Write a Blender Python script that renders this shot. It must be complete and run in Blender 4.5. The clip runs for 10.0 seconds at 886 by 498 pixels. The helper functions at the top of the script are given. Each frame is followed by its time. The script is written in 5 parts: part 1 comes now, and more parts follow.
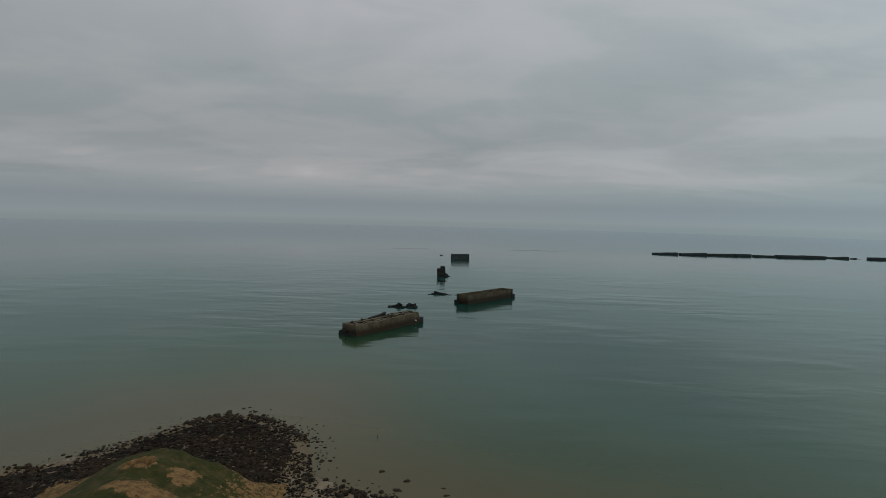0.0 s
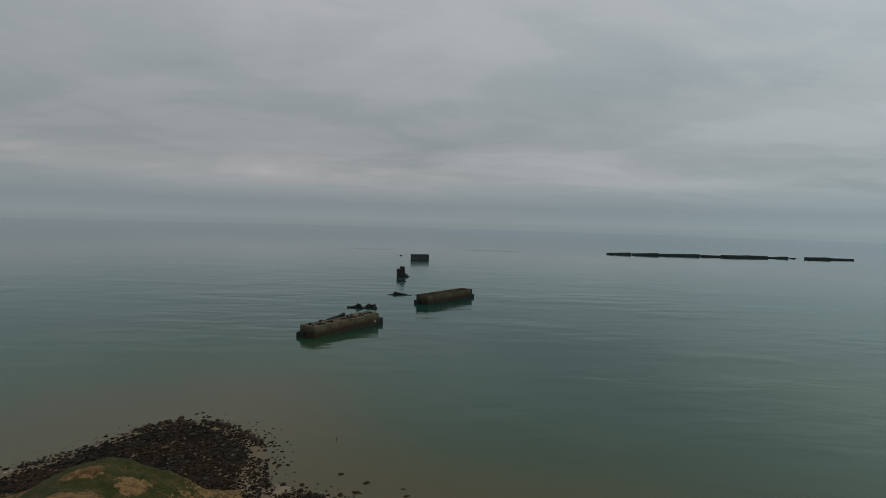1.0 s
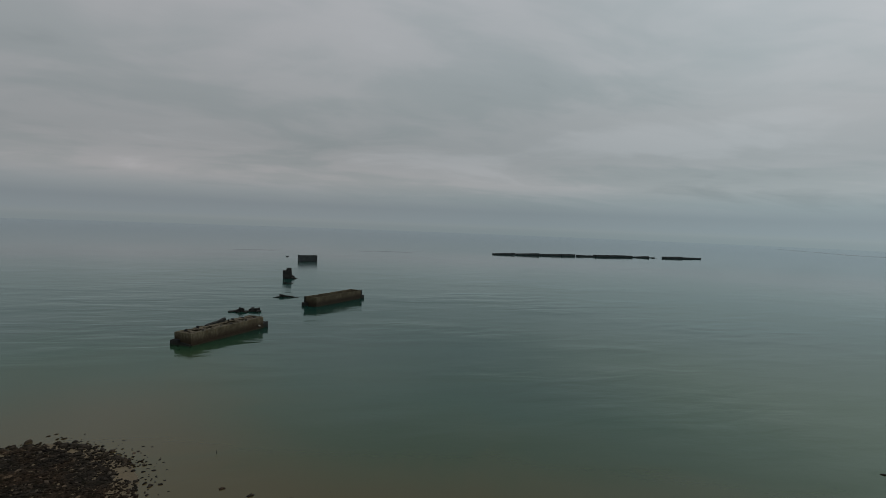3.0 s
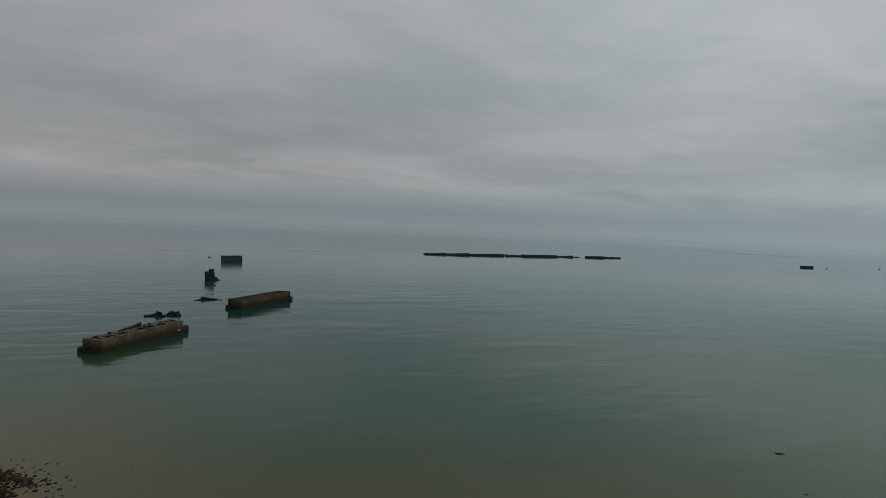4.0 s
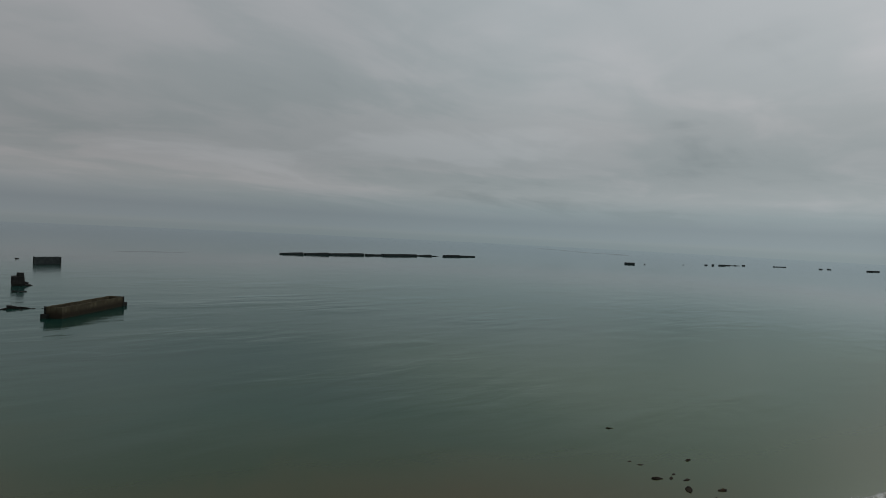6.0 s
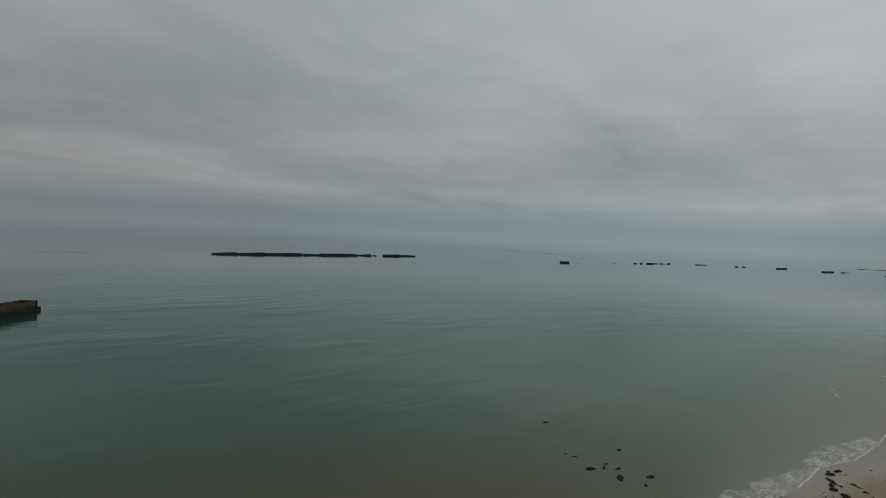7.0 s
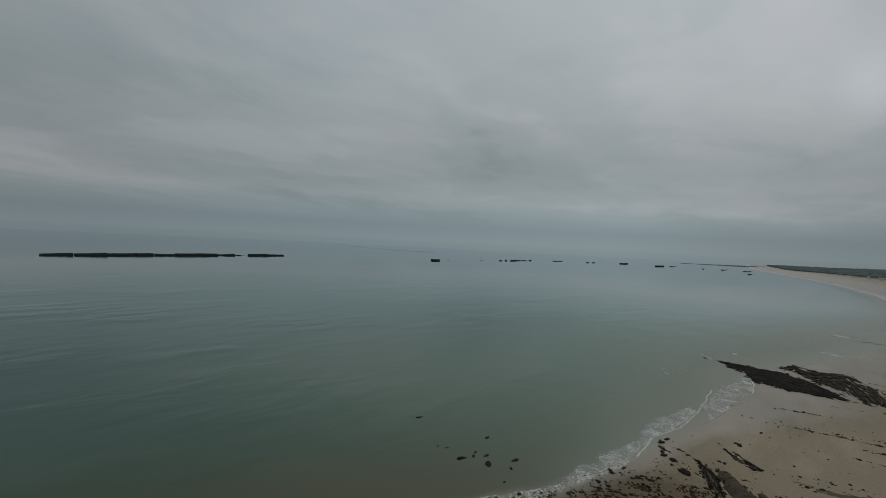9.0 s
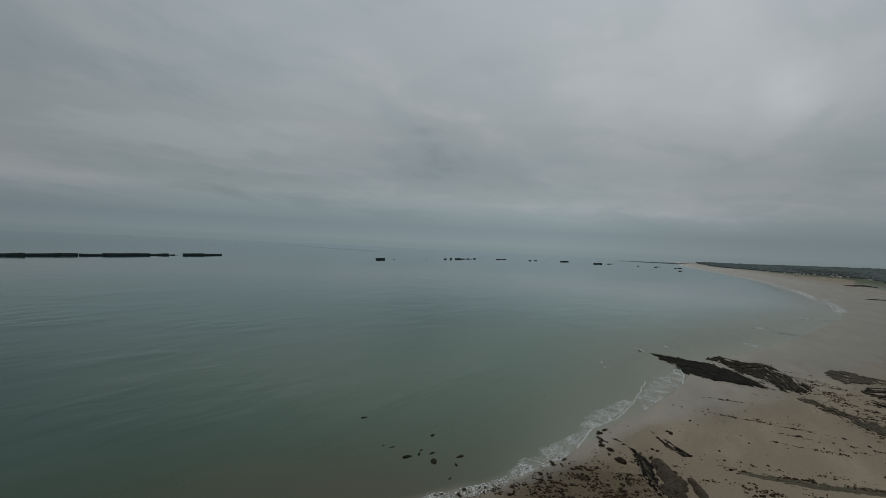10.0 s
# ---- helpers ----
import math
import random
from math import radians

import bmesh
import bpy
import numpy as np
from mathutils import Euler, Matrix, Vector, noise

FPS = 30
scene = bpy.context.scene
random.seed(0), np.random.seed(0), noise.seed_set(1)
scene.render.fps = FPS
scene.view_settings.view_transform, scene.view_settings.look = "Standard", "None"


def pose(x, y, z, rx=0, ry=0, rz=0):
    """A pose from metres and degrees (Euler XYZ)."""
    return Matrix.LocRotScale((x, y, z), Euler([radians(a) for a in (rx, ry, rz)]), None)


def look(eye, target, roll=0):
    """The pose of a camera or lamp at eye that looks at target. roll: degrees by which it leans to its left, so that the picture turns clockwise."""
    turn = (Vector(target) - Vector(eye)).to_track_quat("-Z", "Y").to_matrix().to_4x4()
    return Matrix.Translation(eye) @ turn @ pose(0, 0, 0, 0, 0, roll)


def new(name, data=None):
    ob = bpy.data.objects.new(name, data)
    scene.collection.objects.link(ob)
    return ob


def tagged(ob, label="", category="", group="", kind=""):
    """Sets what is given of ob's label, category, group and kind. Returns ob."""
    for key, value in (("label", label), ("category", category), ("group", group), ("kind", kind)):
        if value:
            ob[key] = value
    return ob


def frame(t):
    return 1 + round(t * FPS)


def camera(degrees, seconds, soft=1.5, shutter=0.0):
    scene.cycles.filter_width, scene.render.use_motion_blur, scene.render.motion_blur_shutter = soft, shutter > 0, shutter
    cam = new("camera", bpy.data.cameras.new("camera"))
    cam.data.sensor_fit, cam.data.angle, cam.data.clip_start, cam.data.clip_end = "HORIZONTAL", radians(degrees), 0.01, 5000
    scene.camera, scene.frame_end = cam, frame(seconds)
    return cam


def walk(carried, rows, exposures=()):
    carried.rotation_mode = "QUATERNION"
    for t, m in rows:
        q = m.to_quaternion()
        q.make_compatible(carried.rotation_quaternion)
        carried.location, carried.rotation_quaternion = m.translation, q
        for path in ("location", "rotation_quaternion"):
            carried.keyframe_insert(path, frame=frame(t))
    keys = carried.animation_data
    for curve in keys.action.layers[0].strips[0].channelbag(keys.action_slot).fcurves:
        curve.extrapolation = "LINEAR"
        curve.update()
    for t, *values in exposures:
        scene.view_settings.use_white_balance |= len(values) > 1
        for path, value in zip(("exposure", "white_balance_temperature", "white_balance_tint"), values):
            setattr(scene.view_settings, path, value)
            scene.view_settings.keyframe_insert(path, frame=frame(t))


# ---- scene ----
cam = camera(79.84, 10.0, 0.85)
# seconds, eye x, y, z, yaw, pitch, roll: a drone hovering high over the shore and turning to its right
PATH = [
    (0.0, 0.00, -0.00, 72.00, 0.000, -3.248, -1.418),
    (0.5, -0.03, -0.13, 72.01, -1.822, -3.185, -1.530),
    (1.0, -0.05, -0.25, 72.03, -4.353, -3.100, -1.653),
    (1.5, -0.07, -0.38, 72.04, -7.523, -2.990, -1.785),
    (2.0, -0.11, -0.51, 72.06, -10.437, -2.886, -1.917),
    (3.5, -0.34, -0.89, 72.12, -19.658, -2.493, -2.318),
    (4.0, -0.55, -1.04, 72.15, -23.632, -2.341, -2.442),
    (4.5, -0.79, -1.20, 72.19, -27.406, -2.183, -2.560),
    (5.0, -1.06, -1.35, 72.23, -31.144, -2.017, -2.667),
    (5.5, -1.35, -1.50, 72.28, -35.192, -1.859, -2.765),
    (7.0, -2.33, -1.81, 72.53, -45.216, -1.459, -2.929),
    (7.5, -2.60, -1.89, 72.63, -48.904, -1.308, -2.945),
    (8.0, -2.86, -1.99, 72.72, -52.470, -1.172, -2.945),
    (8.5, -3.12, -2.09, 72.80, -55.835, -1.045, -2.930),
    (9.0, -3.37, -2.20, 72.89, -58.996, -0.936, -2.903),
    (9.5, -3.61, -2.32, 72.97, -62.079, -0.851, -2.870),
    (10.0, -3.85, -2.44, 73.05, -64.948, -0.786, -2.832),
]
# the camera closes down as it turns towards the brighter east
EXPOSURES = [(0.0, 0.02, 6500, 10), (2.0, -0.06, 6500, 10), (4.5, -0.19, 6620, 11.2), (6.5, -0.32, 6620, 11.2), (8.0, -0.38, 6500, 10), (10.0, -0.45, 6400, 8.6)]
walk(cam, [(t, pose(x, y, z, 90 + pitch, roll, yaw)) for t, x, y, z, yaw, pitch, roll in PATH], EXPOSURES)

# ---- overcast sky and its soft sun ----
SUN_AZ, SUN_EL = 85.0, 38.0
world = bpy.data.worlds.new("overcast_sky")
scene.world = world
world.use_nodes = True


def node(tree, kind, **values):
    n = tree.nodes.new(kind)
    for key, value in values.items():
        if key in n.inputs:
            n.inputs[key].default_value = value
    return n


def math_node(tree, op, a, b=0.0, clamp=False):
    n = tree.nodes.new("ShaderNodeMath")
    n.operation, n.use_clamp = op, clamp
    for k, v in enumerate((a, b)):
        if isinstance(v, (int, float)):
            n.inputs[k].default_value = v
        else:
            tree.links.new(v, n.inputs[k])
    return n.outputs[0]


def ramp(tree, fac, stops, smooth=True):
    n = tree.nodes.new("ShaderNodeValToRGB")
    n.color_ramp.interpolation = "EASE" if smooth else "LINEAR"
    e = n.color_ramp.elements
    while len(e) < len(stops):
        e.new(0.5)
    for k, (at, colour) in enumerate(stops):
        e[k].position = at
        e[k].color = (*colour, 1) if len(colour) == 3 else colour
    tree.links.new(fac, n.inputs[0])
    return n.outputs[0]


def mix(tree, fac, a, b, blend="MIX"):
    n = tree.nodes.new("ShaderNodeMix")
    n.data_type, n.blend_type = "RGBA", blend
    for k, v in ((0, fac), (6, a), (7, b)):
        if isinstance(v, (int, float)):
            n.inputs[k].default_value = v
        elif isinstance(v, tuple):
            n.inputs[k].default_value = (*v, 1)
        else:
            tree.links.new(v, n.inputs[k])
    return n.outputs[2]


def noise_tex(tree, vector, scale, detail=4.0, rough=0.55, warp=0.0):
    n = tree.nodes.new("ShaderNodeTexNoise")
    n.inputs["Scale"].default_value, n.inputs["Detail"].default_value = scale, detail
    n.inputs["Roughness"].default_value, n.inputs["Distortion"].default_value = rough, warp
    tree.links.new(vector, n.inputs["Vector"])
    return n.outputs["Fac"]


def mapped(tree, vector, scale=(1, 1, 1), turn=0.0, move=(0, 0, 0)):
    n = tree.nodes.new("ShaderNodeMapping")
    n.inputs["Scale"].default_value = scale
    n.inputs["Rotation"].default_value = (0, 0, radians(turn))
    n.inputs["Location"].default_value = move
    tree.links.new(vector, n.inputs["Vector"])
    return n.outputs[0]


def build_world():
    t = world.node_tree
    t.nodes.clear()
    out, back = t.nodes.new("ShaderNodeOutputWorld"), t.nodes.new("ShaderNodeBackground")
    t.links.new(back.outputs[0], out.inputs[0])
    sky = t.nodes.new("ShaderNodeTexSky")
    sky.sky_type, sky.sun_disc = "NISHITA", False
    sky.sun_elevation, sky.sun_rotation = radians(SUN_EL), radians(SUN_AZ)
    co = t.nodes.new("ShaderNodeTexCoord").outputs["Generated"]
    sep = t.nodes.new("ShaderNodeSeparateXYZ")
    t.links.new(co, sep.inputs[0])
    x, y, z = sep.outputs
    # the cloud deck: directions carried onto a level sheet
    up = math_node(t, "ADD", math_node(t, "MAXIMUM", z, 0.0), 0.12)
    com = t.nodes.new("ShaderNodeCombineXYZ")
    t.links.new(math_node(t, "DIVIDE", x, up), com.inputs[0])
    t.links.new(math_node(t, "DIVIDE", y, up), com.inputs[1])
    deck = com.outputs[0]
    big = noise_tex(t, mapped(t, deck, (0.20, 0.34, 1), 18, (2.3, 0.4, 0)), 1.0, 3, 0.5, 0.5)
    mid = noise_tex(t, mapped(t, deck, (0.6, 0.85, 1), 10, (7, 3, 0)), 1.0, 4, 0.52, 0.8)
    fine = noise_tex(t, mapped(t, deck, (1.9, 2.4, 1), 10, (1, 9, 0)), 1.0, 4, 0.55, 0.6)
    cover = math_node(t, "ADD", math_node(t, "MULTIPLY", big, 0.5), math_node(t, "MULTIPLY", mid, 0.36))
    cover = math_node(t, "ADD", cover, math_node(t, "MULTIPLY", fine, 0.14))
    light = ramp(t, cover, [(0.36, (0.75, 0.79, 0.80)), (0.46, (0.93, 0.95, 0.955)), (0.55, (1.09, 1.06, 1.065)), (0.64, (1.25, 1.20, 1.21))])
    # overcast luminance by height: a grey bank low down, brighter overhead
    height = ramp(t, math_node(t, "MULTIPLY", math_node(t, "ADD", z, 0.1), 1 / 1.1), [(0.0, (0.178, 0.215, 0.229)), (0.08, (0.190, 0.228, 0.240)), (0.0860, (0.199, 0.234, 0.246)), (0.0868, (0.208, 0.243, 0.254)), (0.0915, (0.212, 0.246, 0.258)), (0.095, (0.204, 0.241, 0.260)), (0.115, (0.188, 0.222, 0.243)), (0.135, (0.228, 0.259, 0.272)), (0.158, (0.292, 0.304, 0.309)), (0.21, (0.238, 0.261, 0.266)), (0.3, (0.262, 0.287, 0.293)), (0.45, (0.315, 0.338, 0.349)), (1.0, (0.50, 0.53, 0.55))], False)
    grey = mix(t, 1.0, height, light, "MULTIPLY")
    thick = ramp(t, math_node(t, "MULTIPLY", z, 5.0), [(0.1, (0, 0, 0)), (0.4, (1, 1, 1))])
    grey = mix(t, thick, height, grey)
    # thinner cloud towards the veiled sun in the east
    level = math_node(t, "SQRT", math_node(t, "ADD", math_node(t, "ADD", math_node(t, "MULTIPLY", x, x), math_node(t, "MULTIPLY", y, y)), 1e-4))
    facing = math_node(t, "ADD", math_node(t, "MULTIPLY", x, math.sin(radians(SUN_AZ - 2))), math_node(t, "MULTIPLY", y, math.cos(radians(SUN_AZ - 2))))
    facing = math_node(t, "ADD", math_node(t, "MULTIPLY", math_node(t, "DIVIDE", facing, level), 0.5), 0.5)
    glow = ramp(t, facing, [(0.0, (1.21, 1.18, 1.18)), (0.5, (1.27, 1.24, 1.245)), (0.77, (1.285, 1.31, 1.32)), (0.9, (1.52, 1.56, 1.57)), (0.97, (1.74, 1.72, 1.73)), (1.0, (1.86, 1.84, 1.85))], False)
    grey = mix(t, ramp(t, math_node(t, "MULTIPLY", math_node(t, "MAXIMUM", z, 0.0), 3.0), [(0.0, (0.52, 0.52, 0.52)), (0.25, (0.58, 0.58, 0.58)), (0.9, (1.0, 1.0, 1.0))]), grey, mix(t, 1.0, grey, glow, "MULTIPLY"))
    low = math_node(t, "SUBTRACT", 1.0, math_node(t, "MULTIPLY", math_node(t, "SUBTRACT", z, 0.05), 7.0, True), True)
    cool = ramp(t, facing, [(0.6, (1, 1, 1)), (0.85, (0.97, 1.02, 1.035)), (1.0, (0.93, 1.03, 1.06))], False)
    south = math_node(t, "ADD", math_node(t, "MULTIPLY", x, math.sin(radians(112))), math_node(t, "MULTIPLY", y, math.cos(radians(112))))
    south = math_node(t, "ADD", math_node(t, "MULTIPLY", math_node(t, "DIVIDE", south, level), 0.5), 0.5)
    cool = mix(t, 1.0, cool, ramp(t, south, [(0.91, (1, 1, 1)), (0.985, (0.82, 0.81, 0.81))], False), "MULTIPLY")
    grey = mix(t, low, grey, mix(t, 1.0, grey, cool, "MULTIPLY"))
    # the thinnest place in the cloud, where the sun nearly shows
    az, el = radians(97.5), radians(14.5)
    near = math_node(t, "ADD", math_node(t, "MULTIPLY", x, math.sin(az) * math.cos(el)), math_node(t, "MULTIPLY", y, math.cos(az) * math.cos(el)))
    near = math_node(t, "ADD", near, math_node(t, "MULTIPLY", z, math.sin(el)))
    spot = math_node(t, "POWER", math_node(t, "MAXIMUM", near, 0.0), 900.0)
    grey = mix(t, math_node(t, "MULTIPLY", spot, math_node(t, "ADD", mid, 0.3)), grey, mix(t, 1.0, grey, (1.2, 1.2, 1.2), "MULTIPLY"))
    dim = mix(t, 1.0, sky.outputs[0], (0.1, 0.1, 0.1), "MULTIPLY")
    t.links.new(mix(t, 0.03, grey, dim), back.inputs[0])
    back.inputs[1].default_value = 1.0


build_world()
sun = new("sun", bpy.data.lights.new("sun", "SUN"))
sun.data.energy, sun.data.angle, sun.data.color = 0.5, radians(25), (1, 0.96, 0.9)
sun.matrix_world = look((300 * math.sin(radians(SUN_AZ)), 300 * math.cos(radians(SUN_AZ)), 300 * math.tan(radians(SUN_EL))), (0, 0, 0))


# ---- materials ----
def material(name, rough=0.9, spec=0.3):
    m = bpy.data.materials.new(name)
    m.use_nodes = True
    t = m.node_tree
    b = t.nodes["Principled BSDF"]
    b.inputs["Roughness"].default_value, b.inputs["Specular IOR Level"].default_value = rough, spec
    return m, t, b


def place(t):
    return t.nodes.new("ShaderNodeNewGeometry").outputs["Position"]


def bump(t, b, height, distance, strength=1.0):
    n = t.nodes.new("ShaderNodeBump")
    n.inputs["Distance"].default_value, n.inputs["Strength"].default_value = distance, strength
    t.links.new(height, n.inputs["Height"])
    t.links.new(n.outputs[0], b.inputs["Normal"])


def attribute(t, name):
    n = t.nodes.new("ShaderNodeAttribute")
    n.attribute_name = name
    return n.outputs["Fac"]


def split(t, vector):
    n = t.nodes.new("ShaderNodeSeparateXYZ")
    t.links.new(vector, n.inputs[0])
    return n.outputs


def object_random(t):
    return t.nodes.new("ShaderNodeObjectInfo").outputs["Random"]


def island_random(t):
    return t.nodes.new("ShaderNodeNewGeometry").outputs["Random Per Island"]


def concrete_material(name, dry, stain, weed, tide, wet=2.0, rust=None):
    """Old sea concrete: rain streaks and rust above, a ragged band of weed up to the tide's height."""
    m, t, b = material(name, 0.92, 0.2)
    p = place(t)
    patch = noise_tex(t, p, 0.22, 5, 0.6)
    streak = noise_tex(t, mapped(t, p, (0.9, 0.9, 0.12)), 1.0, 5, 0.65)
    grain = noise_tex(t, p, 2.6, 4, 0.7)
    c = ramp(t, patch, [(0.35, stain), (0.62, dry)])
    c = mix(t, ramp(t, streak, [(0.42, (0, 0, 0)), (0.66, (0.75, 0.75, 0.75))]), c, stain)
    if rust:
        c = mix(t, ramp(t, noise_tex(t, mapped(t, p, (0.6, 0.6, 0.1), 0, (3, 8, 1)), 1.0, 4, 0.6), [(0.5, (0, 0, 0)), (0.7, (0.7, 0.7, 0.7))]), c, rust)
    c = mix(t, ramp(t, grain, [(0.3, (0.5, 0.5, 0.5)), (0.6, (0, 0, 0))]), c, tuple(v * 0.45 for v in stain))
    z = split(t, p)[2]
    edge = math_node(t, "ADD", z, math_node(t, "MULTIPLY", math_node(t, "SUBTRACT", noise_tex(t, mapped(t, p, (0.5, 0.5, 0.25)), 1.0, 5, 0.65), 0.5), 3.6))
    band = ramp(t, math_node(t, "DIVIDE", math_node(t, "SUBTRACT", tide + wet / 2, edge), wet, True), [(0.0, (0, 0, 0)), (1.0, (1, 1, 1))])
    c = mix(t, band, c, mix(t, grain, weed, tuple(v * 1.9 for v in weed)))
    t.links.new(c, b.inputs["Base Color"])
    bump(t, b, math_node(t, "ADD", grain, math_node(t, "MULTIPLY", patch, 1.5)), 0.25, 0.8)
    return m


def strata_material(name, weed, brown, grey, share, bare):
    """Rock beds on the shore, streaked along their strike: black weed on the wet steps, bare brown and grey stone between."""
    m, t, b = material(name, 0.95, 0.07)
    p = place(t)
    n = t.nodes.new("ShaderNodeAttribute")
    n.attribute_name = "bed"
    bed = n.outputs["Vector"]
    streak = noise_tex(t, mapped(t, bed, (0.07, 0.75, 1)), 1.0, 5, 0.65, 0.4)
    fine = noise_tex(t, mapped(t, bed, (0.4, 2.6, 1), 0, (5, 1, 0)), 1.0, 4, 0.7)
    grain = noise_tex(t, p, 1.4, 5, 0.7)
    c = mix(t, ramp(t, fine, [(0.4, (0, 0, 0)), (0.62, (1, 1, 1))]), brown, grey)
    tone = math_node(t, "ADD", math_node(t, "MULTIPLY", streak, 0.65), math_node(t, "MULTIPLY", grain, 0.35))
    c = mix(t, ramp(t, tone, [(share - 0.02, (1, 1, 1)), (share + 0.02, (bare, bare, bare))]), c, weed)
    c = mix(t, ramp(t, grain, [(0.34, (0.55, 0.55, 0.55)), (0.52, (0, 0, 0))]), c, tuple(v * 0.5 for v in weed))
    t.links.new(c, b.inputs["Base Color"])
    bump(t, b, math_node(t, "ADD", fine, grain), 0.22, 0.8)
    return m


def rock_material(name, dark, pale, weed, share, brown=0.0):
    m, t, b = material(name, 0.95, 0.06)
    p = place(t)
    tone = mix(t, island_random(t), dark, pale)
    grain = noise_tex(t, p, 3.0, 5, 0.65)
    c = mix(t, ramp(t, grain, [(0.35, (0.6, 0.6, 0.6)), (0.6, (0, 0, 0))]), tone, tuple(v * 0.5 for v in dark))
    c = mix(t, ramp(t, noise_tex(t, p, 0.6, 4, 0.6), [(share - 0.06, (1, 1, 1)), (share + 0.06, (0, 0, 0))]), c, weed)
    c = mix(t, ramp(t, noise_tex(t, p, 0.045, 4, 0.6), [(0.46, (0, 0, 0)), (0.6, (brown, brown, brown))]), c, mix(t, 1.0, c, (1.6, 1.2, 0.85), "MULTIPLY"))
    c = mix(t, ramp(t, island_random(t), [(0.945, (0, 0, 0)), (0.95, (1, 1, 1))]), c, mix(t, 1.0, c, (2.0, 2.05, 2.1), "MULTIPLY"))
    t.links.new(c, b.inputs["Base Color"])
    bump(t, b, grain, 0.2, 0.7)
    return m


def sand_material():
    m, t, b = material("sand", 0.85, 0.3)
    p = place(t)
    flat = mapped(t, p, (1, 1, 0))
    tone = ramp(t, noise_tex(t, mapped(t, flat, (0.012, 0.035, 1), -12), 1.0, 5, 0.6), [(0.3, (0.206, 0.166, 0.113)), (0.5, (0.262, 0.213, 0.146)), (0.7, (0.326, 0.268, 0.187))])
    speck = noise_tex(t, flat, 0.7, 6, 0.7)
    tone = mix(t, ramp(t, speck, [(0.30, (0.45, 0.45, 0.45)), (0.5, (0, 0, 0))]), tone, (0.13, 0.105, 0.08))
    gravel = ramp(t, math_node(t, "ADD", attribute(t, "gravel"), math_node(t, "MULTIPLY", math_node(t, "SUBTRACT", noise_tex(t, flat, 0.12, 6, 0.7), 0.5), 0.8)), [(0.3, (0, 0, 0)), (0.95, (0.8, 0.8, 0.8))])
    tone = mix(t, gravel, tone, mix(t, speck, (0.058, 0.042, 0.022), (0.140, 0.105, 0.058)))
    # wet by the last waves: darker, with a film of water; far off, painted haze
    z = split(t, p)[2]
    edge = math_node(t, "ADD", attribute(t, "wet"), math_node(t, "MULTIPLY", math_node(t, "SUBTRACT", noise_tex(t, mapped(t, flat, (0.02, 0.06, 1), -12), 1.0, 4), 0.5), 0.7))
    dry = ramp(t, math_node(t, "SUBTRACT", 1.0, edge, True), [(0.05, (0, 0, 0)), (0.9, (1, 1, 1))])
    tone = mix(t, dry, mix(t, 1.0, tone, (0.66, 0.67, 0.64), "MULTIPLY"), tone)
    # turf and scrub where the land rises behind the dunes
    turf = ramp(t, noise_tex(t, flat, 0.02, 6, 0.65), [(0.35, (0.05, 0.066, 0.03)), (0.5, (0.075, 0.09, 0.045)), (0.68, (0.12, 0.125, 0.075))])
    rise = math_node(t, "ADD", z, math_node(t, "MULTIPLY", math_node(t, "SUBTRACT", noise_tex(t, flat, 0.015, 5), 0.5), 3.0))
    tone = mix(t, math_node(t, "DIVIDE", math_node(t, "SUBTRACT", rise, 4.0), 2.0, True), tone, turf)
    t.links.new(tone, b.inputs["Base Color"])
    t.links.new(ramp(t, dry, [(0.0, (0.36, 0.36, 0.36)), (0.3, (0.52, 0.52, 0.52)), (0.65, (0.72, 0.72, 0.72)), (1.0, (0.9, 0.9, 0.9))]), b.inputs["Roughness"])
    b.inputs["Specular IOR Level"].default_value = 0.2
    bump(t, b, math_node(t, "ADD", speck, noise_tex(t, mapped(t, flat, (0.25, 0.9, 1), -15), 1.0, 3)), 0.08, 0.6)
    return m


def headland_material():
    """Rough turf over yellow clay, trodden bare in places."""
    m, t, b = material("turf", 0.95, 0.15)
    p = place(t)
    turf = ramp(t, noise_tex(t, p, 0.35, 6, 0.7), [(0.3, (0.018, 0.023, 0.005)), (0.46, (0.036, 0.040, 0.009)), (0.64, (0.074, 0.056, 0.021))])
    clay = ramp(t, noise_tex(t, p, 0.8, 5, 0.65), [(0.3, (0.082, 0.048, 0.020)), (0.6, (0.225, 0.134, 0.056))])
    ragged = math_node(t, "ADD", attribute(t, "bare"), math_node(t, "MULTIPLY", math_node(t, "SUBTRACT", noise_tex(t, p, 0.9, 8, 0.75), 0.5), 3.0))
    c = mix(t, ramp(t, ragged, [(0.44, (0, 0, 0)), (0.6, (1, 1, 1))]), turf, clay)
    t.links.new(c, b.inputs["Base Color"])
    bump(t, b, noise_tex(t, p, 1.3, 6, 0.75), 0.5, 1.0)
    return m


